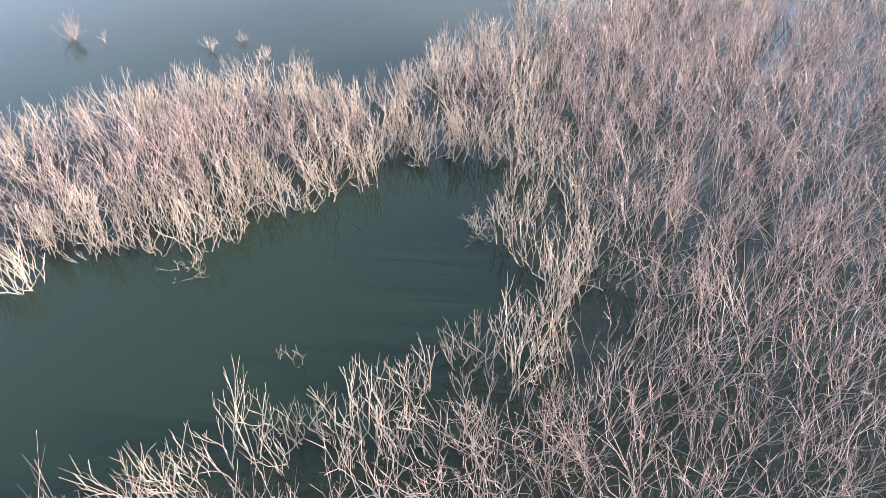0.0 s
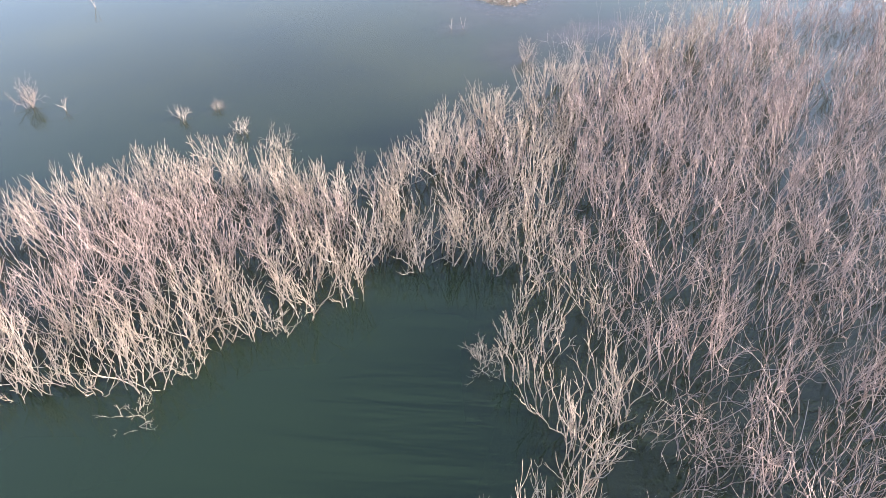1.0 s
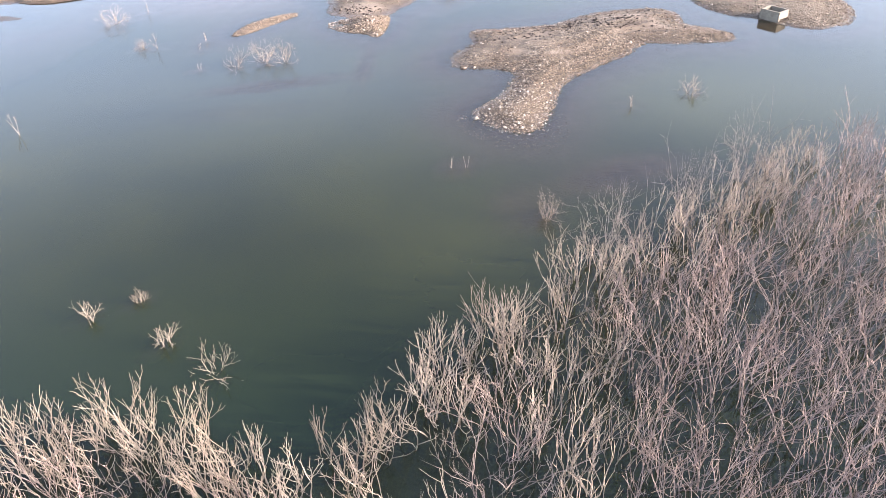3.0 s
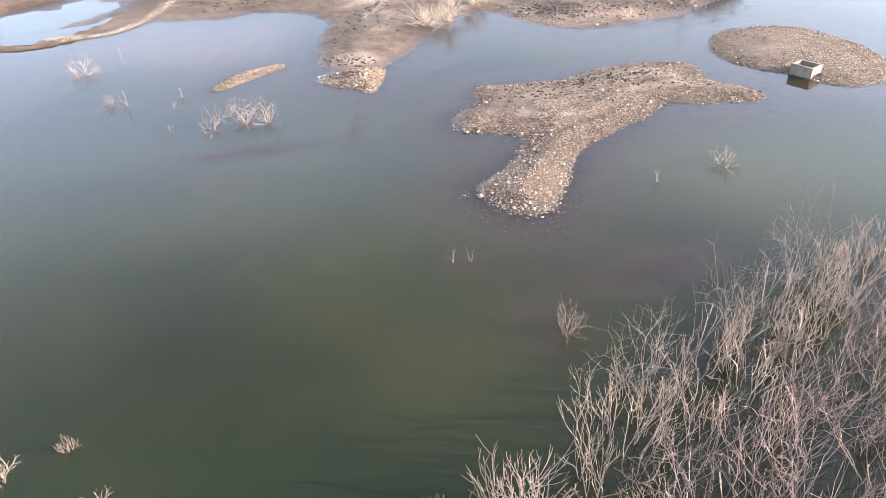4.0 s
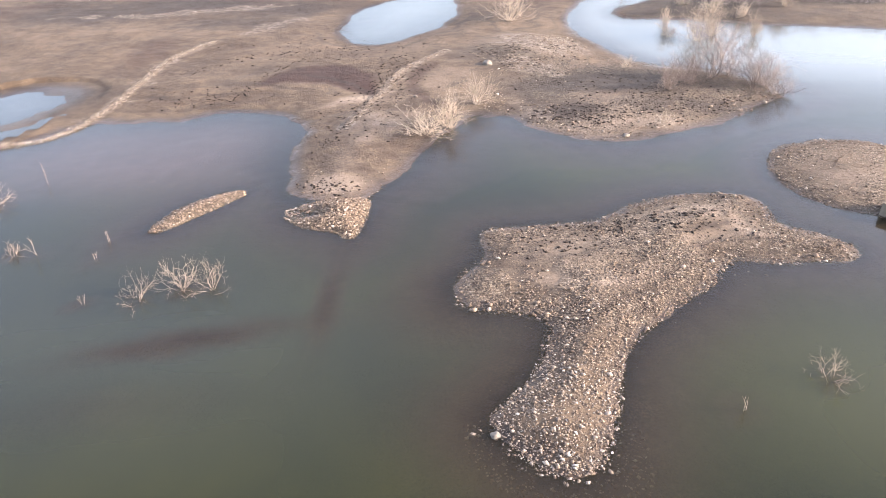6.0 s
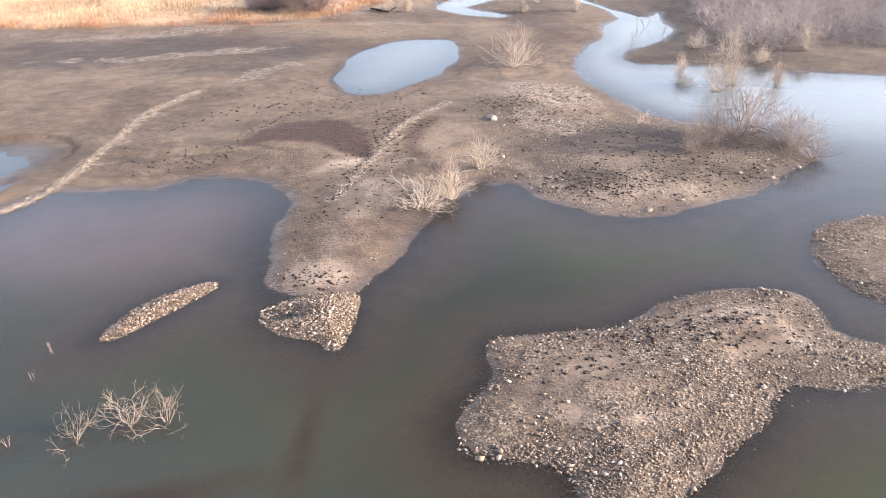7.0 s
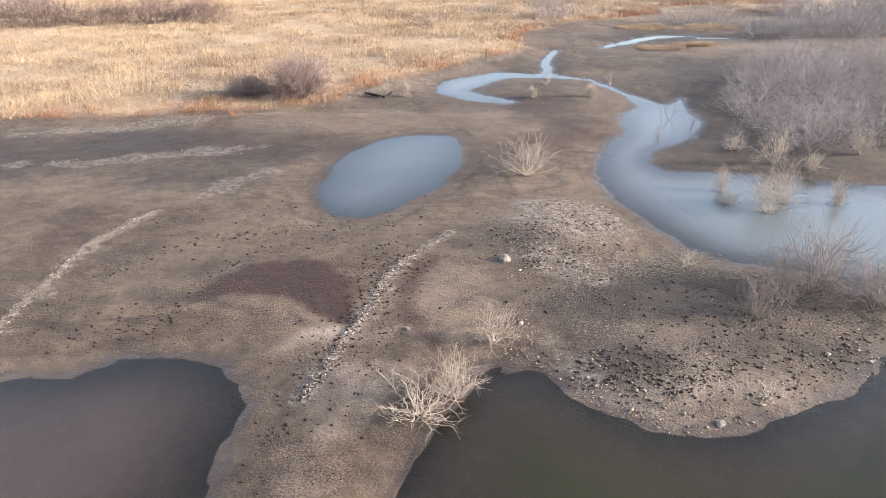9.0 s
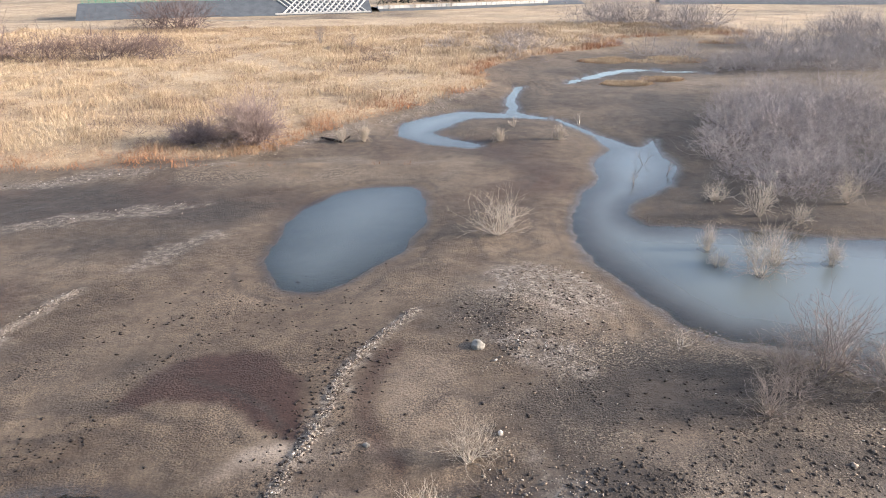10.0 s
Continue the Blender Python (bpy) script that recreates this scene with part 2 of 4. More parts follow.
ISLAND = smooth([(7.3, 77.7), (8.6, 78.9), (9.7, 81.4), (10.5, 84.3), (11.5, 86.8), (15, 90.6), (18.3, 93.2), (20.7, 96.1), (24.5, 95.7), (28.2, 96.1),
                 (29.7, 97.2), (28.6, 99.3), (26.1, 101.2), (26.0, 104.6), (24.9, 106.2), (20.6, 106.4), (17.2, 105.4), (12.9, 102.6), (8.4, 101.4), (4.4, 100.9),
                 (4.1, 97.5), (2.0, 94.1), (2.4, 91.1), (5.6, 90.3), (7.2, 89.5), (6.8, 86.8), (5.9, 84.4), (4.3, 82.4), (3.6, 81.2), (4.4, 79.6), (5.6, 78.1)])
ISLAND_EAST = smooth([(29.4, 111.4), (32.3, 116.2), (36.8, 117.9), (41, 116.8), (43.4, 113.5), (45, 107), (43, 101), (39.2, 98.7), (36.2, 99.7), (33.7, 102.4), (31.2, 104.2), (29.5, 107.2)])
BAR = smooth([(-20.5, 101.5), (-19.8, 104.0), (-17.9, 106.8), (-15.0, 108.4), (-15.3, 107.2), (-17.5, 104.2), (-19.6, 101.7)])
MAINLAND = smooth([(-900, 70), (-120, 104), (-60, 112.5), (-44, 117), (-37.5, 120.6), (-34.9, 124.6), (-30.3, 125.1), (-25.9, 125.7), (-22.4, 127.5), (-18.7, 128),
                   (-15.4, 126.6), (-12.6, 124), (0.5, 122), (3.4, 125.4), (6, 126.6), (8.9, 126.6), (40, 140), (70, 150), (400, 140), (2500, 120), (2500, 2500), (-900, 2500)], 3)
SPIT = smooth([(-13.2, 126), (-11.9, 121.8), (-12.4, 118), (-12.3, 113.5), (-11.5, 109.6), (-10.6, 107.4), (-8.5, 106.2), (-5.4, 106), (-4.2, 107.8), (-1.7, 112.6),
               (-0.5, 116), (0.9, 119.9), (3, 124), (3, 130), (-8, 132)])
SPIT_END = smooth([(-10.9, 104.2), (-10.2, 103.0), (-8.8, 101.8), (-6.7, 101.2), (-5.5, 100.0), (-4.9, 101.9), (-4.5, 104.3), (-4.7, 106.2), (-6.5, 106.7), (-8.4, 106.2)])
CAPE = smooth([(6.2, 127.4), (8.5, 125.4), (10.8, 122.3), (13.1, 120.3), (15.2, 118.8), (17.9, 118.2), (21.5, 119.5), (25.6, 121.4), (30, 123.5), (35.6, 128.4), (38.6, 131),
               (39.3, 134.2), (36, 139.3), (31.5, 142.2), (26, 146), (12, 146), (6, 136)])
LAGOON = smooth([(39, 130), (39.6, 134.5), (36, 139.5), (31.5, 142.3), (28.2, 143.3), (25.3, 147.6), (23, 154.5), (21.3, 163), (22.2, 173), (24.8, 181.4), (29.2, 188.7), (31, 197.3),
                 (36, 205.5), (42.5, 204), (42.4, 193.3), (38, 185.3), (32.2, 179.6), (29.5, 174.6), (30.6, 170.2), (35.4, 169.6), (43.4, 167.7), (48.7, 165.3),
                 (55.7, 163.5), (80, 158), (140, 150), (600, 140), (900, 60), (300, 60), (60, 110)])
POOL = smooth([(-10.2, 155), (-12.2, 157), (-13, 163), (-11.9, 173.6), (-8.7, 182.4), (-4.5, 186), (2.2, 186.5), (4.6, 175), (1.4, 166.2), (-1.6, 160.6), (-5.8, 155.6)])
PUDDLE = smooth([(-47, 118), (-42.2, 121.5), (-39.6, 132), (-40.9, 135.8), (-45.7, 136.2), (-50, 131), (-54, 124)])
CREEK = [(39, 203, 2.5), (36, 214, 0.8), (31.8, 228, 0.7), (23.8, 232.8, 1.7), (13.5, 234, 3.0), (6, 226, 4.5), (3.5, 219, 3), (8, 213, 2.8), (13.8, 209.3, 1.2)]
CREEK_NORTH = [(23.8, 233, 1.6), (24.6, 240, 0.8), (25.6, 250, 0.9), (30, 264, 1.1)]
CREEK_MARSH = [(41, 203, 1.4), (43, 207, 0.8), (45, 211, 0.3)]
CREEK_FAR = [(43, 269, 1.3), (57, 282.5, 1.9), (64, 287, 2.0), (84, 280, 1.3)]
REED_BANK = smooth([(-900, 185), (-57, 195), (-47, 196), (-28, 199.5), (-19, 204), (-13.5, 215), (-6, 226.5), (9, 244), (22, 262), (24, 284), (40, 305), (75, 330), (95, 352), (300, 350), (1500, 350), (1500, 420), (-900, 420)], 3)
# flooded thickets
THICKET_WEST = smooth([(-44, 24), (-21.8, 29.2), (-19.5, 31.4), (-16.8, 32.2), (-12.8, 32), (-9.1, 34.9), (-5.6, 36), (-3.1, 38.4), (-0.4, 40.2), (2.6, 39.6), (8, 42), (9, 59), (3.6, 55.2),
                       (0.8, 53.6), (-1.6, 50.6), (-3.4, 49), (-5.8, 47.6), (-8.2, 48.6), (-10.6, 50.0), (-13.8, 50.2), (-18, 48.8), (-22, 46.4), (-27, 43.5), (-44, 40)])
THICKET_EAST = smooth([(2.6, 39.8), (4.2, 38), (3.3, 34.4), (3.4, 31.4), (4.6, 28.2), (2.8, 26), (0, 24.3), (-3, 22.7), (-6.5, 21.1), (-9.5, 19.5), (-13, 17.5), (-16, 12),
                       (18, 10), (30, 27), (42, 47), (52, 66), (50, 74), (36, 75), (27.4, 73.6), (21.8, 69.8), (16.5, 65.3), (12.3, 62.3), (8.0, 60.6), (5.8, 58.4), (4.4, 50)])
THICKET_FAR = smooth([(47.6, 193), (44.6, 184), (45.5, 179), (48, 175.6), (57, 175.5), (64, 176.5), (80, 176), (100, 184), (112, 204), (98, 225), (87, 238), (77, 246), (65, 233), (54.5, 213)])
MOUND_CREST = smooth([(8.9, 156.4), (15.8, 159.4), (19.6, 157.4), (20.6, 152.8), (19.4, 148.7), (15.4, 148), (12.8, 150), (10, 152.6)])
MOUND_FOOT = smooth([(8.1, 143.2), (11.7, 144.2), (14.8, 141.8), (16, 139), (12.9, 139.6), (10, 141.6)])
WALL_LINE = [(-43.5, 117.5), (-36.9, 120.8), (-34.4, 128), (-33.6, 138), (-33, 147), (-29.7, 155)]
ROW_LINE = [(-8.2, 122), (-6.2, 129.1), (-4.8, 133), (-3.4, 139.5), (-1, 144.2), (2.2, 149)]
CRUSTS = [[(-62, 188, 1.2), (-49, 190.3, 2.2), (-41, 193, 2.6), (-33, 195, 1.6), (-24, 198.5, 1.2), (-14, 211.5, 1.0), (-6, 222, 1.2), (8, 240, 1.5), (21, 259, 1.6)],
          [(-60, 172, 0.5), (-42, 174, 1.8), (-32, 178, 2.4), (-25, 180, 1.5)], [(-27, 160, 1.2), (-21, 169, 1.6)],
          [(x, y, 0.5) for x, y in WALL_LINE], [(x, y, 0.15) for x, y in ROW_LINE], [(9, 152, 0.8), (14, 156, 2.4), (18.5, 153, 2.2), (19.5, 149, 0.8)], [(8.6, 130.2, 0.9), (10.2, 127.4, 1.1), (12, 124.4, 0.9)]]
# dark soils; the (22, 135) spot also paints in the cape willows' shadow
SOIL_SHADE_SPOTS = [(-54, 176, 15, 8, 1.0), (-37, 186.5, 15, 4, 1.0), (52, 235, 14, 22, 0.8), (48, 205, 8, 10, 0.9), (-24, 177, 16, 8, 0.75), (50, 170, 16, 5, 0.95), (37, 174, 8, 6, 0.9), (-46, 181, 22, 6, 0.9), (-30, 167, 14, 4.5, 0.6), (-25, 142, 8, 4, 0.55), (22, 135, 14, 5.0, 0.85), (6, 147, 7, 3.5, 0.55), (-15, 166, 8, 6, 0.35), (46, 181, 13, 8, 0.9), (40, 172.5, 11, 2.6, 0.9),
              (43, 209, 8, 7, 0.7), (26, 243, 15, 7, 0.55), (58, 285, 28, 13, 0.7), (13, 204, 6, 3, 0.5), (20, 196, 7, 4, 0.4), (14, 126, 6, 4, 0.5), (26, 127, 9, 3.5, 0.8), (-38, 131, 4, 7, 0.5), (7, 223, 8, 3, 0.5)]
DARK_MUD = smooth([(-19.6, 136), (-16.9, 141.3), (-10.4, 142.6), (-6.7, 138.2), (-5.5, 131), (-8.5, 132.8), (-11.1, 135.2), (-15.8, 136.9)])
BARE_MUD = smooth([(-0.9, 135.2), (0.4, 141), (3, 142.3), (5.2, 140.6), (6.6, 134), (6.0, 129), (3, 128.4), (0.6, 130.5)])
SHOALS = [(-26, 114, 15, 9, -0.42, 0), (-14, 88, 8.5, 1.4, -0.08, 14), (-16, 82.5, 9, 3.0, -0.5, 8), (13.5, 71, 6.5, 2.6, -0.12, 20), (6.0, 66.5, 3.0, 4.0, -0.34, 0), (-5.9, 93, 0.8, 8, -0.14, -5),
          (7.3, 75.4, 3.6, 2.6, -0.3, 0), (1.0, 92.8, 2.2, 2.2, -0.25, 0), (-12, 98, 4, 5, -0.6, 0), (14, 100.5, 9, 5.5, -0.35, 15), (-9, 122, 6, 5, -0.25, 0), (-22, 119, 15, 10, -0.2, 0)]

# solitary plants in the water and on the mud: x, y, height, spread, kind
WATER_PLANTS = [(10.2, 61.2, 4.6, 5.4, "bush"), (15.4, 65.0, 4.6, 5.0, "bush"), (20.6, 69.6, 4.4, 5.0, "bush"), (2.4, 20.4, 1.0, 3.2, "low"), (5.6, 19.6, 1.0, 3.4, "low"), (-0.4, 19.8, 1.0, 3.0, "low"), (-6.2, 24.7, 1.3, 1.2, "twig"), (-7.1, 25.0, 0.9, 0.8, "twig"), (-12.6, 31.0, 0.7, 2.6, "low"), (2.2, 33.6, 1.4, 2.2, "tree"), (-8.6, 22.9, 1.2, 0.9, "twig"), (-17.7, 57.0, 0.9, 2.0, "low"), (-15.5, 58.5, 0.7, 1.0, "low"), (-13.1, 55.1, 1.0, 1.6, "low"), (-10.0, 53.0, 1.4, 3.0, "low"), (7.3, 65.6, 1.7, 2.2, "tree"),
                (2.6, 72.4, 1.0, 0.6, "twig"), (1.6, 72.3, 0.9, 0.5, "twig"), (-32.0, 79.5, 1.6, 1.0, "twig"), (-29.4, 59.4, 1.9, 2.4, "bush"), (-26.5, 58.7, 1.0, 0.9, "twig"),
                (21.6, 84.1, 1.1, 3.0, "tree"), (16.1, 81.8, 1.0, 0.7, "twig"), (-18.0, 92.5, 1.6, 3.4, "tree"), (-15.6, 93.6, 2.0, 3.4, "tree"), (-13.7, 93.7, 1.7, 3.6, "tree"),
                (-34.5, 106.5, 1.7, 3.4, "tree"), (-28.8, 98.4, 0.9, 1.8, "tree"), (-27.1, 98.4, 1.6, 1.8, "twig"), (-22.7, 97.5, 0.6, 0.5, "twig"), (-22.8, 100.1, 0.9, 0.3, "twig"),
                (-32.1, 110.4, 1.8, 0.8, "twig"), (-21.3, 92.1, 0.7, 0.5, "twig"), (37.3, 156, 4.2, 7.0, "bush"), (34.0, 158.5, 1.4, 2.4, "tree"), (40.2, 158.4, 4.4, 6.4, "bush"),
                (45.9, 157.8, 2.8, 2.6, "bush"), (34.5, 162.5, 3.0, 2.4, "bush"), (36.0, 192.5, 2.8, 2.2, "twig"), (39.8, 190.2, 2.0, 2.0, "twig"), (38.2, 196, 2.6, 2.6, "twig"), (33.6, 186.4, 1.8, 1.6, "twig")]


def terrain(x, y):
    """Height of the ground, and the masks of its soils and painted shade."""
    x, y = np.asarray(x, float), np.asarray(y, float)
    wob = fbm(x, y, 0.35, 3) * 1.6 + fbm(x, y, 1.0, 4) * 0.9
    isl = np.maximum(inside_distance(ISLAND, x, y), inside_distance(ISLAND_EAST, x, y))
    small = np.maximum(inside_distance(BAR, x, y), inside_distance(SPIT_END, x, y))
    main = np.maximum(inside_distance(MAINLAND, x, y), -99)
    lagoon = inside_distance(LAGOON, x, y)
    cape = inside_distance(CAPE, x, y)
    spit = inside_distance(SPIT, x, y)
    main = np.minimum(np.maximum.reduce([main, cape, spit]), -lagoon)
    creek = np.maximum.reduce([stream_distance(c, x, y) for c in (CREEK, CREEK_NORTH, CREEK_MARSH, CREEK_FAR)])
    main = np.minimum(main, -creek)
    d = np.maximum.reduce([main, isl, small])
    d = d + wob * np.clip(1 - np.abs(d) / 6, 0.25, 1) * np.where(small >= np.maximum(isl, main), 0.35, np.where(isl >= main, 0.8, 1.1))
    up = np.where(isl >= np.maximum(main, small), 0.75, np.where(small > main, 0.95, 0.9))
    slope = np.where(isl >= np.maximum(main, small), 0.20, np.where(small > main, 0.42, 0.10))
    far = np.clip((y - 190) / 200, 0, 1)
    h_land = up * (1 - np.exp(-np.maximum(d, 0) * slope / up))
    shelf = np.where((main >= np.maximum(isl, small)) & (y < 136), np.where(x < -6, 0.035, 0.07), 0.12)
    h_water = -1.7 * (1 - np.exp(np.minimum(d, 0) * shelf / 1.7))
    h = np.where(d > 0, h_land, h_water)
    h = h - 0.55 * np.exp(-((x + 8.9) / 1.5) ** 2 - ((y - 103.9) / 0.8) ** 2) * (small > 0)
    # relief of the mud flat and of the stony mound
    h = h + np.clip(d / 8, 0, 1) * (fbm(x, y, 0.05, 11) * 0.7 + fbm(x, y, 0.4, 12) * 0.12)
    h = h + 0.55 * np.exp(-(((x - 13) / 6.5) ** 2 + ((y - 150) / 8) ** 2) ** 1.5) + 0.25 * np.exp(-((x - 18) / 8) ** 2 - ((y - 128) / 6) ** 2)
    reed = inside_distance(REED_BANK, x, y) + fbm(x, y, 0.08, 21) * 7
    h = h + 0.9 * np.clip((reed + 5) / 9, 0, 1) * (d > 0) + far * fbm(x, y, 0.02, 31) * 1.2 * (d > 0) * (creek < -6)
    for x0, y0, rx, ry, top, turn in SHOALS:
        c, s = math.cos(radians(turn)), math.sin(radians(turn))
        u, v = ((x - x0) * c + (y - y0) * s) / rx, (-(x - x0) * s + (y - y0) * c) / ry
        k = np.exp(-(u * u + v * v) ** 1.3)
        h = np.where(h < 0, np.maximum(h, h + (top - h) * k + fbm(x, y, 0.7, 41) * 0.22 * k), h)
    wood = np.maximum(inside_distance(THICKET_WEST, x, y), inside_distance(THICKET_EAST, x, y))
    h = np.where(h < 0, np.maximum(h, -1.7 + 1.15 * np.clip((wood + 3) / 4, 0, 1)), h)
    for px, py, *_ in WATER_PLANTS:
        k = np.exp(-((x - px) ** 2 + (y - py) ** 2) / 0.8)
        h = np.where(h < -0.14, np.maximum(h, h + (-0.14 - h) * k), h)
    # ponds that stand above the lake
    pool, puddle = inside_distance(POOL, x, y) + fbm(x, y, 0.16, 33) * 3.5, inside_distance(PUDDLE, x, y)
    k = np.clip((pool + 11) / 11, 0, 1)
    k = k * k * (3 - 2 * k)
    h = h * (1 - k) + (0.45 - pool * 0.04) * k
    h = np.where(puddle > -3, np.minimum(np.maximum(h, 0.24), 0.30 - puddle * 0.02 + fbm(x, y, 0.3, 34) * 0.12), h)
    wet = np.clip(1 - np.abs(h - 0.02) / np.where(h > 0.02, 0.14, 0.2), 0, 1)
    wet = np.maximum(wet, np.clip(1 + pool / 1.5, 0, 1) * 0.8)
    wet = np.maximum(wet, np.clip(1 + puddle / 2.5, 0, 1) * 0.8)
    wet = np.where(h < 0, 0.55, wet)
    n1 = fbm(x, y, 0.09, 51)
    red = np.clip(inside_distance(DARK_MUD, x, y) / 0.8 + 0.6 + n1 * 1.2 + fbm(x, y, 0.6, 54) * 1.6, 0, 1)
    dark = np.zeros(x.shape)
    bare = inside_distance(BARE_MUD, x, y)
    red = np.maximum(red, np.clip(1 - np.abs(bare + 1.0) / 1.3, 0, 1) * (x < 1.2) * 0.75)
    red = np.maximum(red, np.clip(np.exp(-((x + 37) / 4) ** 2 - ((y - 150) / 12) ** 2) - 0.35, 0, 1) * 0.9)
    red = np.where(h < 0.03, 0.1, red)
    band = np.clip(1 - np.abs(reed + 15 + n1 * 20) / 9, 0, 1) * (y < 215) * (d > 0)
    red = np.maximum(red, band * np.clip(0.75 + fbm(x, y, 0.12, 55) * 2, 0, 1) * 0.85)
    # willow shade on the cape, put into the soil colour
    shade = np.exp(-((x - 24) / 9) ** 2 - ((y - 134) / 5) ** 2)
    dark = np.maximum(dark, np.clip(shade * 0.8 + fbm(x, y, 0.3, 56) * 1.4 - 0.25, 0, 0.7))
    sandy = np.exp(-((x + 7.6) / 2.6) ** 2 - ((y - 109) / 1.9) ** 2)
    bald = np.clip(bare / 1.5 + 0.3, 0, 1) * 0.15
    for x0, y0, rx, ry, k in SOIL_SHADE_SPOTS:
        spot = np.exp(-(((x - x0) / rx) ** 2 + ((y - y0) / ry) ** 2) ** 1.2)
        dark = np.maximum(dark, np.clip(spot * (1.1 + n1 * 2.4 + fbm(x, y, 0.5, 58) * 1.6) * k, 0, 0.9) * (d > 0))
    dark = np.maximum(dark, np.clip(stream_distance([(-15.2, 139.2, 0.1), (-11.5, 137.4, 0.2), (-8.9, 135.2, 0.25), (-7.4, 133.0, 0.2)], x, y) / 0.4 + 0.6 + n1, 0, 0.8))
    strand = np.sin(h * 34 + fbm(x, y, 0.12, 57) * 9) * (np.abs(h - 0.35) < 0.33) * (d > 0)
    dark = np.maximum(dark, np.clip(strand * 1.6 - 0.85, 0, 0.6) * np.clip(0.6 + n1 * 3, 0, 1))
    sand = np.clip((h - 0.28) / 0.3, 0, 1) * np.clip(np.maximum(isl, spit * 1.0), 0, 1) * np.where((x > 29) & (y > 97), 0.35, 1) * np.clip(0.5 + fbm(x, y, 0.25, 61) * 2.5, 0, 1) * np.where((isl > 0) & (y < 92.5), 0.25, 1)
    grit = np.clip(np.maximum(cape / 5, np.exp(-((x - 12) / 9) ** 2 - ((y - 149) / 9) ** 2) * 1.4 - 0.4), 0, 1) * np.clip(0.6 + fbm(x, y, 0.2, 71) * 2.4, 0, 1)
    grit = np.maximum(grit, np.clip(np.maximum(isl, small), 0, 1) * np.clip(0.45 + fbm(x, y, 0.3, 72) * 3, 0, 1) * 0.8)
    band = np.clip(1 - np.abs(reed + 4) / 5, 0, 1) * (y < 260)
    grit = np.maximum(grit, band * np.clip(0.4 + fbm(x, y, 0.15, 73) * 3, 0, 1))
    straw = np.clip(reed / 4, 0, 1) * (d > 0)
    straw = np.maximum(straw, np.clip((y - 310) / 50, 0, 1) * (d > 0) * np.clip(0.75 + fbm(x, y, 0.03, 81) * 2, 0, 1))
    crust = np.full(x.shape, -9.0)
    for line in CRUSTS:
        crust = np.maximum(crust, stream_distance(line, x, y))
    crust = np.clip(crust / 1.6 + 0.1 + fbm(x, y, 0.35, 95) * 3.8, 0, 0.55)
    for line in (WALL_LINE, ROW_LINE):
        crust = np.maximum(crust, np.clip(stream_distance([(*p, 0.55) for p in line], x, y) / 0.5 + 0.5 + fbm(x, y, 0.9, 96) * 2, 0, 0.75))
    crest = np.maximum(inside_distance(MOUND_CREST, x, y), inside_distance(MOUND_FOOT, x, y))
    crust = np.maximum(crust, np.clip(crest / 2.5 + 0.25 + fbm(x, y, 0.5, 88) * 3.4, 0, 0.85))
    dark = np.where(crest > -1.5, dark * np.clip(-crest / 1.5, 0, 1), dark)
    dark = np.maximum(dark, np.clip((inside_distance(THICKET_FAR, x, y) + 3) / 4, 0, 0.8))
    return h, {"dark": dark, "crust": crust, "wet": wet, "red": red, "sand": np.maximum.reduce([sand, np.clip(np.exp(-((x - 17) / 9) ** 2 - ((y - 123.5) / 4) ** 2) * (0.5 + fbm(x, y, 0.3, 62) * 3), 0, 0.5), np.clip(np.exp(-((x - 13.5) / 4.2) ** 2 - ((y - 151.5) / 4.2) ** 2) * (0.9 + fbm(x, y, 0.5, 97) * 3), 0, 0.7), bald, np.clip(sandy * 0.8, 0, 0.6)]), "grit": grit, "straw": straw}


def spaced(lo, hi, step, reach, growth):
    """Even steps between lo and hi, growing ones beyond."""
    mid = list(np.arange(lo, hi + step / 2, step))
    s, a = step, lo
    below = []
    while a > reach[0]:
        s *= growth
        a -= s
        below.append(a)
    s, b = step, hi
    above = []
    while b < reach[1]:
        s *= growth
        b += s
        above.append(b)
    return np.array(below[::-1] + mid + above)


def link_mesh(name, verts, faces, material, parent=None, label="", smooth_faces=False):
    me = bpy.data.meshes.new(name)
    verts = np.asarray(verts, np.float32)
    faces = np.asarray(faces, np.int32)
    me.vertices.add(len(verts))
    me.vertices.foreach_set("co", verts.ravel())
    me.loops.add(faces.size)
    me.loops.foreach_set("vertex_index", faces.ravel())
    me.polygons.add(len(faces))
    me.polygons.foreach_set("loop_start", np.arange(0, faces.size, faces.shape[1], dtype=np.int32))
    if smooth_faces:
        me.polygons.foreach_set("use_smooth", np.ones(len(faces), bool))
    me.update(calc_edges=True)
    me.materials.append(material)
    ob = new(name, me)
    if parent:
        ob.parent = parent
    if label:
        ob["label"] = label
    return ob


def set_attr(ob, name, values):
    a = ob.data.attributes.new(name, "FLOAT", "POINT")
    a.data.foreach_set("value", np.asarray(values, np.float32))


def sheet(name, xs, ys, heights, material):
    nx, ny = len(xs), len(ys)
    gx, gy = np.meshgrid(xs, ys)
    v = np.stack([gx.ravel(), gy.ravel(), heights.ravel()], 1)
    i = (np.arange(ny - 1)[:, None] * nx + np.arange(nx - 1)[None, :]).ravel()
    return link_mesh(name, v, np.stack([i, i + 1, i + nx + 1, i + nx], 1), material, smooth_faces=True)


# ---- ground and water ----
XS = spaced(-50, 52, 0.42, (-2500, 2500), 1.07)
YS = spaced(76, 176, 0.4, (-800, 2500), 1.035)
GX, GY = np.meshgrid(XS, YS)
GH, SOILS = terrain(GX.ravel(), GY.ravel())
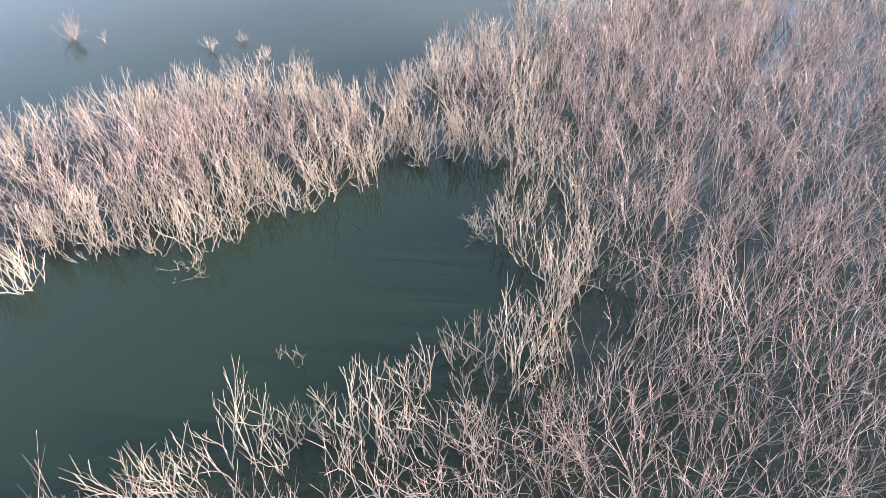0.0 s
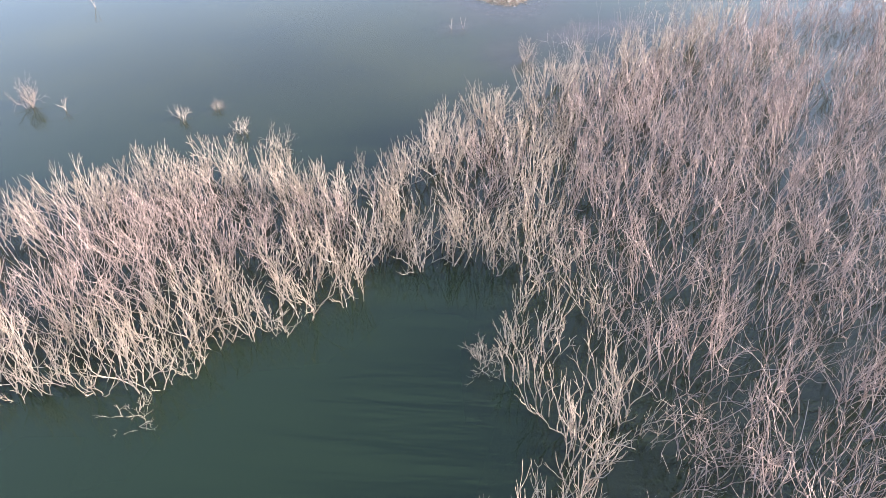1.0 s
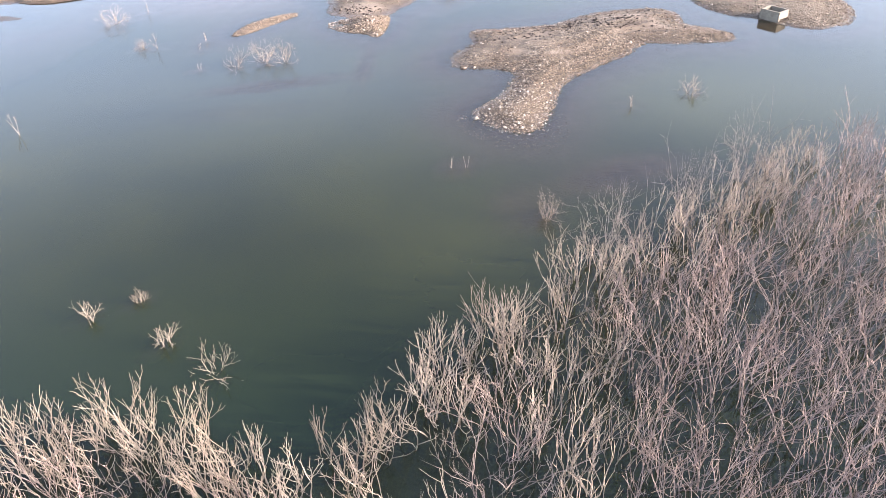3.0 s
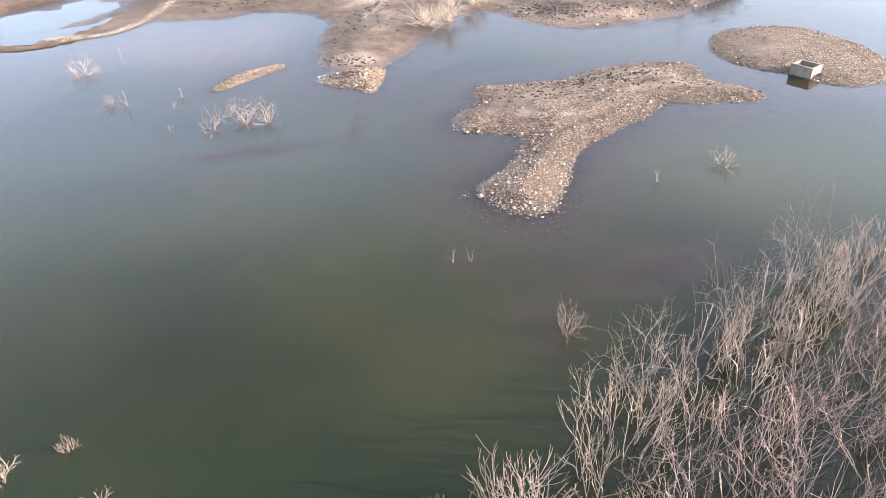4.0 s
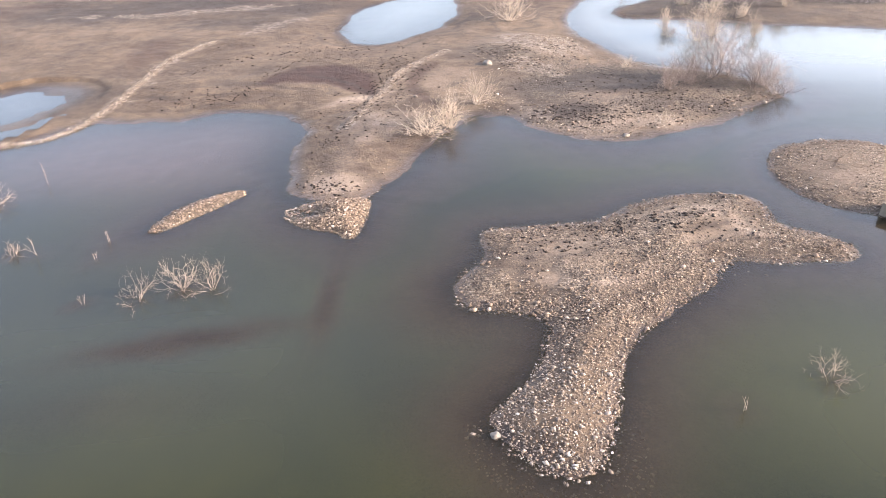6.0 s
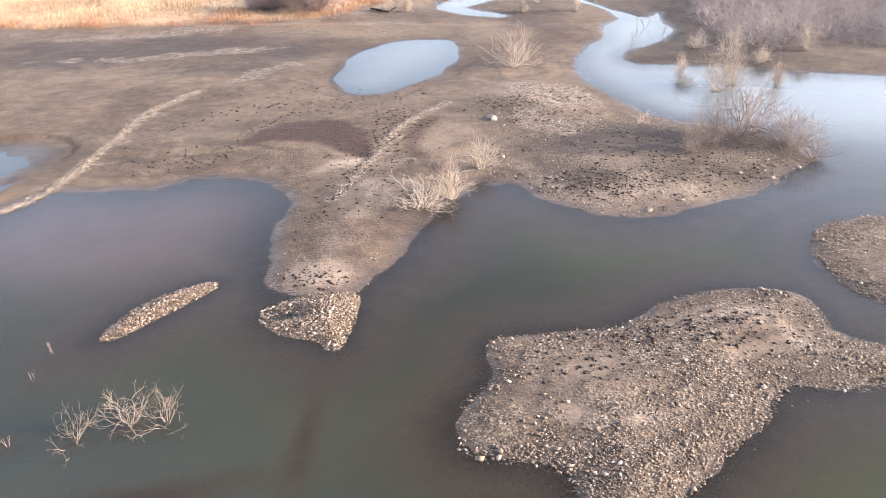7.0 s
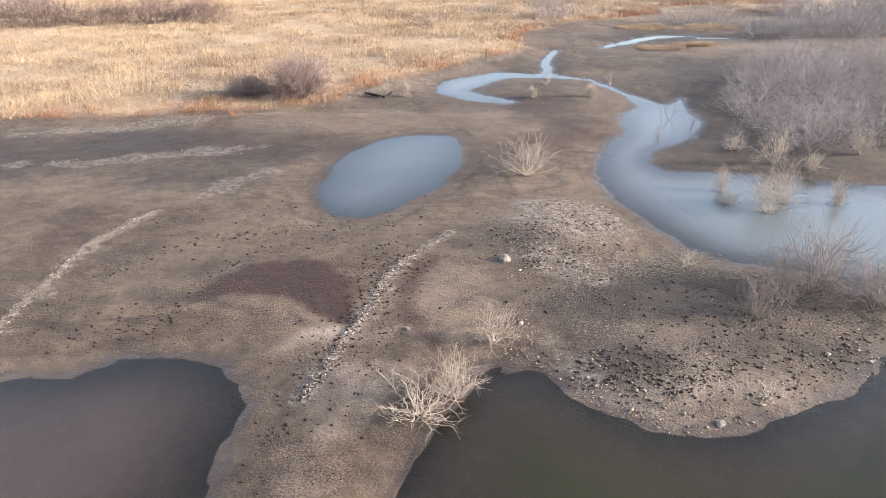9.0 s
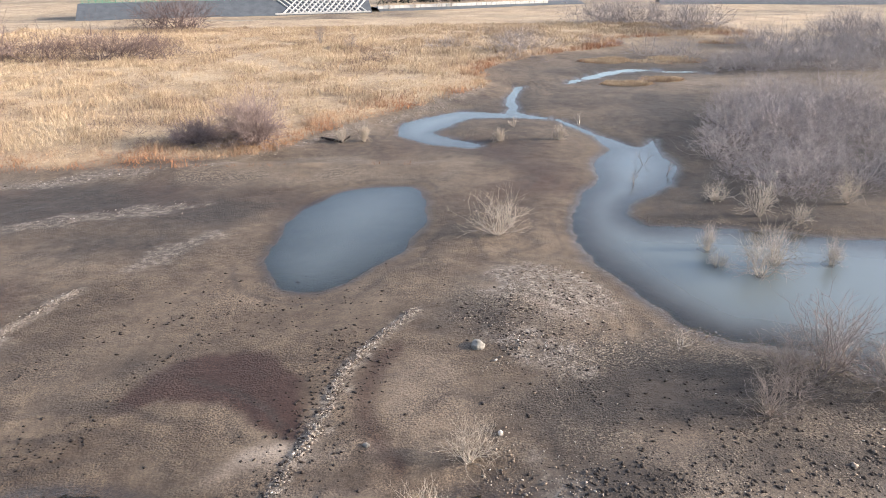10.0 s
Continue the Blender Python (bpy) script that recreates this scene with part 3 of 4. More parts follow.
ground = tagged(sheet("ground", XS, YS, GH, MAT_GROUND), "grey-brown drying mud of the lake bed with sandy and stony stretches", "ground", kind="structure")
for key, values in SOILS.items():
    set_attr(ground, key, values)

GRID = GH.reshape(len(YS), len(XS))


def elevation(x, y):
    """Height of the ground sheet at places on it."""
    x, y = np.asarray(x, float), np.asarray(y, float)
    i = np.clip(np.searchsorted(XS, x) - 1, 0, len(XS) - 2)
    j = np.clip(np.searchsorted(YS, y) - 1, 0, len(YS) - 2)
    u, v = (x - XS[i]) / (XS[i + 1] - XS[i]), (y - YS[j]) / (YS[j + 1] - YS[j])
    return (GRID[j, i] * (1 - u) + GRID[j, i + 1] * u) * (1 - v) + (GRID[j + 1, i] * (1 - u) + GRID[j + 1, i + 1] * u) * v


WX = spaced(-60, 64, 1.2, (-2500, 2500), 1.12)
WY = spaced(50, 245, 1.2, (-800, 2500), 1.12)
QX, QY = np.meshgrid(WX, WY)
depth = np.maximum(0.0, -elevation(QX.ravel(), QY.ravel()))
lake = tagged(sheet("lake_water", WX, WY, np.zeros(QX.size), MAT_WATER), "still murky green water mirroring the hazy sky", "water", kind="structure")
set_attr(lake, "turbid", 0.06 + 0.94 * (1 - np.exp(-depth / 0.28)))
# lagoon silt with sky reflection painted in; patch at (-16, 88) is painted sheen
set_attr(lake, "silt_sheen", np.maximum(np.clip((QY.ravel() - 128 + np.minimum(0, QX.ravel() - 30) * 0.8) / 16, 0, 1), 0.2 * np.exp(-((QX.ravel() + 16) / 22) ** 2 - ((QY.ravel() - 88) / 13) ** 2)))
set_attr(lake, "teal", np.clip((64 - QY.ravel()) / 16, 0, 1))
set_attr(lake, "algae", np.clip(0.6 * np.exp(-((QX.ravel() - 24) / 13) ** 2 - ((QY.ravel() - 84) / 9) ** 2) + 0.25 * np.exp(-((QX.ravel() - 4) / 9) ** 2 - ((QY.ravel() - 63) / 6) ** 2) + 0.22 * np.exp(-((QX.ravel() - 12) / 13) ** 2 - ((QY.ravel() - 113) / 6) ** 2) + 0.12 * np.exp(-((QX.ravel() - 4) / 12) ** 2 - ((QY.ravel() - 84) / 10) ** 2), 0, 1))
set_attr(lake, "muddy", np.clip(1.3 * np.exp(-((QX.ravel() + 26) / 13) ** 2 - ((QY.ravel() - 118) / 8) ** 2), 0, 0.9))
set_attr(lake, "deep", 1 - np.exp(-(depth / 0.36) ** 2))


def pond(name, outline, level, label):
    lo, hi = outline.min(0) - 3, outline.max(0) + 3
    xs, ys = np.arange(lo[0], hi[0], 1.0), np.arange(lo[1], hi[1], 1.0)
    px, py = np.meshgrid(xs, ys)
    dep = np.maximum(0.0, level - elevation(px.ravel(), py.ravel()))
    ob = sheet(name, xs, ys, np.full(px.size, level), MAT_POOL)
    keep = inside_distance(outline, px.ravel(), py.ravel()) > -2.6
    bm = bmesh.new()
    bm.from_mesh(ob.data)
    bm.verts.ensure_lookup_table()
    bmesh.ops.delete(bm, geom=[v for v in bm.verts if not keep[v.index]], context="VERTS")
    bm.to_mesh(ob.data)
    bm.free()
    set_attr(ob, "turbid", (0.12 + 0.8 * (1 - np.exp(-dep / 0.3)))[keep])
    set_attr(ob, "deep", np.ones(int(keep.sum())))
    set_attr(ob, "teal", np.zeros(int(keep.sum())))
    set_attr(ob, "muddy", np.zeros(int(keep.sum())))
    set_attr(ob, "algae", np.zeros(int(keep.sum())))
    # whole pond takes the pale body colour that stands for reflected sky
    set_attr(ob, "silt_sheen", np.ones(int(keep.sum())))
    return tagged(ob, label, "pool", kind="structure")


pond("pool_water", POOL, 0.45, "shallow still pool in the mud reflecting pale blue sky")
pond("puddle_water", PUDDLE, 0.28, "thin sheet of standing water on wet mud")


# ---- bare shrubs ----
def tube(path, radii, rng):
    """A three-sided tapering twig along a path."""
    p = np.asarray(path)
    n = len(p)
    t = p[-1] - p[0]
    t = t / (np.linalg.norm(t) + 1e-9)
    a = np.cross(t, rng.normal(size=3))
    a /= np.linalg.norm(a) + 1e-9
    b = np.cross(t, a)
    ang = np.arange(3) * (2 * math.pi / 3)
    ring = np.cos(ang)[:, None] * a + np.sin(ang)[:, None] * b
    v = (p[:, None, :] + ring[None] * np.asarray(radii)[:, None, None]).reshape(-1, 3)
    f = []
    for i in range(n - 1):
        for k in range(3):
            q = (k + 1) % 3
            f.append((i * 3 + k, i * 3 + q, i * 3 + 3 + q, i * 3 + 3 + k))
    return v, np.array(f)


def ribbon(path, radii, rng):
    """A far, hair-fine twig: a tapering blade along a path."""
    p = np.asarray(path)
    t = p[-1] - p[0]
    a = np.cross(t, rng.normal(size=3))
    a /= np.linalg.norm(a) + 1e-9
    w = a[None] * np.asarray(radii)[:, None]
    v = np.stack([p - w, p + w], 1).reshape(-1, 3)
    i = np.arange(len(p) - 1) * 2
    return v, np.stack([i, i + 1, i + 3, i + 2], 1)


def grow(rng, start, way, length, segs, r0, r1, lift, kink):
    p, d = [np.array(start, float)], np.array(way, float)
    for i in range(segs):
        d = d + np.array((0, 0, lift)) + rng.normal(size=3) * kink
        d /= np.linalg.norm(d)
        p.append(p[-1] + d * length / segs * rng.uniform(0.8, 1.2))
    return np.array(p), np.linspace(r0, r1, segs + 1), d


def shrub_arrays(seed, stems, height, base, lean, levels, steps=(3, 2, 2, 1, 1), thick=0.04, taper=0.76, fork=26, wave=0.16, lift=0.08, extra=0.25, split=False, thin=9):
    """Vertices and faces of a leafless shrub whose wavy stems fork in two again and again."""
    rng = np.random.default_rng(seed)
    made = ([], [], [0]), ([], [], [0])
    whole = sum(0.78 ** k for k in range(levels + 1))

    def put(path, radii, fine, flat):
        v, f = ribbon(path, radii, rng) if flat else tube(path, radii, rng)
        vs, fs, n = made[1 if fine and split else 0]
        vs.append(v)
        fs.append(f + n[0])
        n[0] += len(v)

    def branch(start, way, length, r, level):
        segs = steps[level]
        end = r * taper if level < levels else r * 0.5
        path, radii, way = grow(rng, start, way, length, segs, r, end, lift, wave)
        put(path, radii, level > 0, level >= thin)
        if level == levels:
            return
        side = np.cross(way, rng.normal(size=3))
        side /= np.linalg.norm(side) + 1e-9
        for sign in (1, -1):
            a = radians(fork * rng.uniform(0.35, 1.35))
            w = way * math.cos(a) + side * sign * math.sin(a)
            branch(path[-1], w, length * rng.uniform(0.55, 1.0), end * rng.uniform(0.85, 1.0), level + 1)
        if rng.uniform() < extra and segs > 1:
            w = way * 0.75 + rng.normal(size=3) * 0.4
            branch(path[1], w / np.linalg.norm(w), length * rng.uniform(0.4, 0.8), end * 0.8, min(levels, level + 2))

    for k in range(stems):
        az = (k + rng.uniform(-0.45, 0.45)) / stems * 2 * math.pi * 2.618
        tilt = radians(math.sqrt((k + 0.5) / stems) * lean * rng.uniform(0.75, 1.1))
        way = np.array((math.cos(az) * math.sin(tilt), math.sin(az) * math.sin(tilt), math.cos(tilt)))
        rad = rng.uniform(0.1, 1.0) * base
        length = height / whole * rng.uniform(0.75, 1.15)
        branch((math.cos(az) * rad, math.sin(az) * rad, -0.08), way, length, thick * rng.uniform(0.75, 1.15), 0)
    if split:
        return [(np.concatenate(vs), np.concatenate(fs)) for vs, fs, n in made]
    return np.concatenate(made[0][0]), np.concatenate(made[0][1])


def scatter(poly, spacing, seed, jitter=0.75):
    """Jittered places on a triangular net inside an outline."""
    rng = np.random.default_rng(seed)
    lo, hi = poly.min(0), poly.max(0)
    gx, gy = np.meshgrid(np.arange(lo[0], hi[0], spacing), np.arange(lo[1], hi[1], spacing * 0.87))
    gx = gx + (np.arange(gx.shape[0]) % 2)[:, None] * spacing / 2
    x = gx.ravel() + rng.uniform(-jitter, jitter, gx.size) * spacing * 0.5
    y = gy.ravel() + rng.uniform(-jitter, jitter, gx.size) * spacing * 0.5
    d = inside_distance(poly, x, y)
    return x[d > 0], y[d > 0], d[d > 0]


def joined(name, variants, places, material):
    """Many copies of a few shapes as one mesh: places are rows of x, y, z, turn, scale, height scale, variant, lean x, lean y."""
    vs, fs, n = [], [], 0
    for x, y, z, turn, sc, hz, k, lx, ly in places:
        v, f = variants[int(k)]
        c, s = math.cos(turn) * sc, math.sin(turn) * sc
        vz = v[:, 2] * hz
        vs.append(np.stack([v[:, 0] * c - v[:, 1] * s + x + lx * vz, v[:, 0] * s + v[:, 1] * c + y + ly * vz, vz + z], 1))
        fs.append(f + n)
        n += len(v)
    return link_mesh(name, np.concatenate(vs), np.concatenate(fs), material)


THICKET_SHAPES = [shrub_arrays(100 + i, 5, 3.8, 0.6, 26, 3, (5, 3, 2, 1), thick=0.024, taper=0.82, fork=18, wave=0.23, lift=0.14, extra=0.25, thin=3) for i in range(10)]
EDGE_SHAPES = [shrub_arrays(150 + i, 5, 3.2, 0.38, 32, 3, (5, 3, 2, 2), thick=0.031, taper=0.82, fork=17, wave=0.22, lift=0.20, extra=0.15, split=True) for i in range(8)]


def thicket(poly, spacing, seed, height):
    """Places for shrubs in a flooded thicket, lower and more sprawling along its edge."""
    rng = np.random.default_rng(seed)
    x, y, d = scatter(poly, spacing, seed)
    keep = (fbm(x, y, 0.22, seed) > -0.16) | (d < 2)
    x, y, d = x[keep], y[keep], d[keep]
    z = elevation(x, y)
    rows = []
    for i in range(len(x)):
        sc = rng.uniform(0.7, 1.15)
        rows.append((x[i], y[i], z[i], rng.uniform(0, 6.28), sc, sc * height * (1 - 0.2 * min(1, max(0, (x[i] - 12) / 18))) * rng.uniform(0.85, 1.15), rng.integers(0, 10), rng.normal() * 0.07, rng.normal() * 0.07, d[i]))
    return rows


rows_west, rows_east = thicket(THICKET_WEST, 1.36, 5, 1.1), thicket(THICKET_EAST, 1.68, 6, 1.26)
both = inside_distance(THICKET_EAST, np.array([r[0] for r in rows_west]), np.array([r[1] for r in rows_west]))
rows_all = [r for r, d in zip(rows_west, both) if d < 0 and r[0] > -34] + rows_east
rows_all.sort(key=lambda r: r[9] * 2.0 + 0.06 * math.hypot(r[0] + 2, r[1] - 32) + (99 if r[1] < 17 or r[0] > 27 or r[0] < -27 else 0))
EDGE_PLANTS = []
for i, halves in enumerate(EDGE_SHAPES):
    plant = tagged(new("dead_shrub"), "leafless bleached shrub standing in shallow water at a thicket's edge", "shrub", group="shrubs of the flooded thicket")
    plant.empty_display_size = 0.2
    for part_name, (v, f) in zip(("trunk", "crown"), halves):
        link_mesh(part_name, v, f, MAT_WOOD, plant)
    EDGE_PLANTS.append(plant)
for i, r in enumerate(rows_all[:290]):
    m = Matrix.LocRotScale((r[0], r[1], r[2]), Euler((r[7], r[8], r[3])), (r[4], r[4], r[5]))
    if i < len(EDGE_PLANTS):
        EDGE_PLANTS[i].matrix_basis = m
    else:
        copy_thing(EDGE_PLANTS[i % len(EDGE_PLANTS)], m).matrix_basis = m
tagged(joined("flooded_thicket", THICKET_SHAPES, [r[:9] for r in rows_all[290:]], MAT_WOOD_STUFF), "dense thicket of bare pinkish-grey dead shrubs standing in dark water", "thicket", kind="stuff")


def solitary(name, x, y, height, spread, kind, material, label, seed):
    z = max(-0.2, float(elevation(x, y)))
    full = height + max(0.0, -z)
    lean = min(80.0, math.degrees(math.atan2(spread * 0.5, full)) * 1.2 + 14)
    reach = math.hypot(full, spread * 0.5)
    fat, crowd = (1.0, 1) if y < 115 else (1.5, 2) if y < 180 else (2.4, 2)
    form = {"willow": (130, 0.8, 1.1, 4, (2, 2, 1, 1, 1), 0.044, 32, 0.14, 0.0), "twig": (2, 0.12, 0.8, 2, (3, 2, 2), 0.028, 24, 0.15, 0.05),
            "low": (11, 0.25, 1.3, 3, (3, 2, 2, 2), 0.028, 30, 0.22, 0.05), "tree": (11, 0.14, 1.2, 4, (2, 2, 2, 2, 1), 0.026, 34, 0.2, 0.0), "limb": (7, 0.3, 1.1, 5, (3, 2, 2, 1, 1, 1), 0.05, 34, 0.22, -0.01),
            "bush": (14, 0.3, 1.1, 4, (3, 2, 2, 1, 1), 0.027, 36, 0.25, 0.03)}[kind]
    halves = shrub_arrays(seed, form[0] * (crowd if kind in ("tree", "bush") else 1), reach, form[1], lean * form[2], form[3], form[4], thick=form[5] * fat, fork=form[6], wave=form[7], lift=form[8], split=True)
    # bring near to the spread and height wanted
    every = np.concatenate([v for v, f in halves])
    wide = min(1.5, max(0.35, spread / (np.percentile(np.hypot(every[:, 0], every[:, 1]), 95) * 2)))
    tall = min(1.8, max(0.5, full / np.percentile(every[:, 2], 97)))
    plant = tagged(new(name), label, "tree" if "tree" in name else "willow" if "willow" in name else "shrub")
    for part_name, (v, f) in zip(("trunk", "crown"), halves):
        link_mesh(part_name, v * np.array((wide, wide, tall)), f, material, plant)
    plant.location = (x, y, z)
    plant.empty_display_size = 0.2
    return plant


PLANT_LABELS = {"low": "low tangle of bleached branches rising from the water", "twig": "a few thin bare twigs sticking out of still water",
                "tree": "white dead branching shrub standing in open water", "bush": "bare pale shrub with many thin stems in shallow water"}
PLANT_NAMES = {"low": "branch_tangle", "twig": "bare_twigs", "tree": "dead_tree", "bush": "bare_shrub"}
for i, (x, y, hgt, spr, kind) in enumerate(WATER_PLANTS):
    solitary(PLANT_NAMES[kind], x, y, hgt, spr, kind, MAT_WOOD_BROWN if kind == "bush" and y < 80 else MAT_WOOD_STRAW if 140 < y < 185 else MAT_WOOD_BROWN if y > 185 else MAT_WOOD, PLANT_LABELS[kind], 300 + i)
LAND_PLANTS = [(-0.2, 120.5, 2.1, 6.0, "bush"), (2.2, 122.4, 3.2, 4.8, "bush"), (5.2, 129, 3.0, 4.4, "bush"), (12.0, 167.6, 5.0, 8.6, "bush"), (23.3, 122.1, 1.0, 2.2, "low"),
               (24, 142.2, 1.3, 3.4, "low"), (18, 211.4, 2.0, 2.8, "bush"), (28.3, 210.5, 2.2, 2.6, "bush"), (34.6, 223, 2.6, 2.0, "twig"), (-8.6, 211.2, 2.8, 2.8, "tree"), (-5.0, 211.7, 2.6, 2.6, "bush"),
               (44.6, 171.6, 4.4, 5.0, "bush"), (48.5, 169.0, 2.2, 3.0, "bush"), (57, 174.0, 3.8, 4.0, "bush"), (41.5, 177.5, 2.2, 4.0, "bush"), (22, 221, 1.6, 2.0, "low")]
for i, (x, y, hgt, spr, kind) in enumerate(LAND_PLANTS):
    solitary("bare_shrub", x, y, hgt, spr, kind, MAT_WOOD_STRAW, "bare straw-coloured shrub on drying mud", 400 + i)
CAPE_PLANTS = [(32.8, 136.9, 6.2, 8.5, "limb"), (33.8, 137.8, 5.8, 8.0, "limb"), (36.4, 133.4, 4.4, 7.0, "limb"), (38.4, 131.4, 2.4, 5.0, "tree"), (26.5, 132.0, 3.2, 4.8, "bush"), (29.8, 134.5, 2.0, 4.6, "bush"), (37.5, 135.8, 3.4, 6.0, "bush"), (35.6, 138.6, 4.8, 7.5, "bush"), (38.0, 134.0, 3.8, 6.5, "tree"), (30.6, 137.8, 3.0, 5.0, "bush")]
for i, (x, y, hgt, spr, kind) in enumerate(CAPE_PLANTS):
    solitary("bare_willow", x, y, hgt, spr, kind, MAT_WOOD_BROWN, "large leafless grey-brown willow shrub on the stony cape", 450 + i)
solitary("bare_willow", -22.4, 206.5, 7.6, 12.0, "willow", MAT_WOOD_DARK, "wide dark leafless willow at the edge of golden reeds", 470)
solitary("bare_willow", -32.0, 208.5, 3.2, 10.0, "willow", MAT_WOOD_DARK, "wide dark leafless willow at the edge of golden reeds", 471)
solitary("bare_tree", -25.0, 342.0, 6.5, 5.0, "tree", MAT_WOOD_BROWN, "small leafless tree standing in pale reeds", 472)
solitary("bare_tree", -14.0, 330.0, 4.5, 5.0, "tree", MAT_WOOD_BROWN, "small leafless tree standing in pale reeds", 473)

# far grey thicket beyond the lagoon
GREY_SHAPES = [shrub_arrays(500 + i, 9, 3.5, 0.6, 84, 5, (2, 1, 1, 1, 1, 1), thick=0.024, taper=0.8, fork=34, wave=0.17, lift=0.01, thin=2) for i in range(8)]
FAR_SHAPES = [shrub_arrays(520 + i, 6, 3.4, 0.8, 74, 5, (1, 1, 1, 1, 1, 1), thick=0.030, taper=0.8, fork=34, wave=0.15, lift=0.03, thin=1) for i in range(8)]
FAR_CLUMPS = [(36, 318, 9, 1.4), (46, 322, 6, 1.0), (84, 398, 12, 1.6), (100, 402, 14, 1.8), (92, 288, 8, 1.0), (104, 296, 10, 1.3), (120, 300, 12, 1.5), (136, 302, 12, 1.5), (150, 296, 12, 1.5),
              (118, 326, 14, 1.4), (146, 330, 14, 1.6), (172, 322, 16, 1.8), (196, 332, 16, 1.8), (60, 262, 5, 0.6), (68, 330, 8, 0.9), (-70, 312, 9, 1.1), (-84, 310, 9, 1.2), (-100, 310, 10, 1.3),
              (-118, 308, 10, 1.3), (-136, 306, 10, 1.3), (-58, 318, 8, 0.9), (-80, 330, 12, 0.9), (-104, 334, 14, 1.0), (-128, 332, 14, 1.0), (-37, 213, 9, 0.4), (-46, 219, 8, 0.36), (-30, 212, 6, 0.45), (-90, 400, 11, 2.0), (-4, 300, 6, 0.9), (16, 330, 7, 0.8), (37, 301, 8, 1.1), (84, 311, 10, 1.2), (97, 286, 14, 1.2), (122, 282, 15, 1.3), (111, 369, 13, 2.0), (170, 361, 14, 1.5)]


def grey_rows(poly, spacing, seed, size):
    rng = np.random.default_rng(seed)
    x, y, d = scatter(poly, spacing, seed, 1.0)
    z = elevation(x, y)
    lump = np.clip(1.0 + fbm(x, y, 0.13, seed) * 3.0, 0.4, 1.55)
    return [(x[i], y[i], z[i], rng.uniform(0, 6.28), size * lump[i] * rng.uniform(0.7, 1.15), size * lump[i] * rng.uniform(0.8, 1.1), rng.integers(0, 8), 0, 0) for i in range(len(x)) if z[i] > -0.4]


tagged(joined("lagoon_thicket", GREY_SHAPES, grey_rows(THICKET_FAR, 3.3, 7, 1.38), MAT_WOOD_GREY), "dense leafless grey-brown willow thicket beyond the lagoon", "thicket", kind="stuff")
clump_rows, brush_rows = [], []
for i, (x, y, r, hh) in enumerate(FAR_CLUMPS):
    ring = np.array([(x + r * math.cos(a), y + 0.6 * r * math.sin(a)) for a in np.linspace(0, 6.1, 14)])
    (brush_rows if x < 0 else clump_rows).extend(grey_rows(ring, 3.9, 900 + i, hh * (1.9 if x < 0 else 1.35)))
tagged(joined("distant_thicket", FAR_SHAPES, clump_rows, MAT_WOOD_HAZED), "hazy grey leafless thicket far across the marsh", "thicket", kind="stuff")
tagged(joined("brush_belt", FAR_SHAPES, brush_rows, MAT_BRUSH), "purple-brown belt of leafless brush behind the golden reeds", "thicket", kind="stuff")


# ---- stones ----
def stone_shape(seed):
    """An angular pebble of eight faces; one shape in eight has twenty."""
    rng = np.random.default_rng(seed)
    bm = bmesh.new()
    if seed % 8 == 7:
        bmesh.ops.create_icosphere(bm, subdivisions=1, radius=1.0)
    else:
        bmesh.ops.create_cone(bm, segments=4, radius1=1.0, radius2=0.0, depth=1.0, cap_ends=False)
        for p in list(bm.verts):
            if p.co.z < 0:
                p.co.z = 0.0
        low = bm.verts.new((0, 0, -1.0))
        rim = sorted((p for p in bm.verts if abs(p.co.z) < 1e-6), key=lambda p: math.atan2(p.co.y, p.co.x))
        for k in range(4):
            bm.faces.new((rim[(k + 1) % 4], rim[k], low))
        for p in bm.verts:
            if p.co.z > 0:
                p.co.z = 1.0
    bm.verts.index_update()
    bmesh.ops.triangulate(bm, faces=bm.faces)
    v = np.array([p.co[:] for p in bm.verts])
    f = np.array([[p.index for p in q.verts] for q in bm.faces])
    bm.free()
    v = v * rng.uniform(0.7, 1.2, (len(v), 1)) * np.array((rng.uniform(0.95, 1.45), rng.uniform(0.7, 1.0), rng.uniform(0.45, 0.75)))
    return v, f


STONES = [stone_shape(700 + i) for i in range(8)]


def stone_rows(poly, count, seed, size, low=None, reach=0.25):
    """Places for stones in an outline; low(x, y, d) gives the chance to keep one."""
    rng = np.random.default_rng(seed)
    lo, hi = poly.min(0), poly.max(0)
    x, y = rng.uniform(lo[0], hi[0], count * 3), rng.uniform(lo[1], hi[1], count * 3)
    d = inside_distance(poly, x, y)
    ok = d > -reach
    x, y, d = x[ok], y[ok], d[ok]
    if low is not None:
        ok = rng.uniform(0, 1, len(x)) < low(x, y, d)
        x, y, d = x[ok], y[ok], d[ok]
    x, y = x[:count], y[:count]
    z = elevation(x, y)
    rows = []
    for i in range(len(x)):
        s = size * min(4.2, 0.6 + rng.exponential(0.55))
        rows.append((x[i], y[i], z[i] + s * 0.32, rng.uniform(0, 6.28), s, s, rng.integers(0, 8), 0, 0))
    return rows


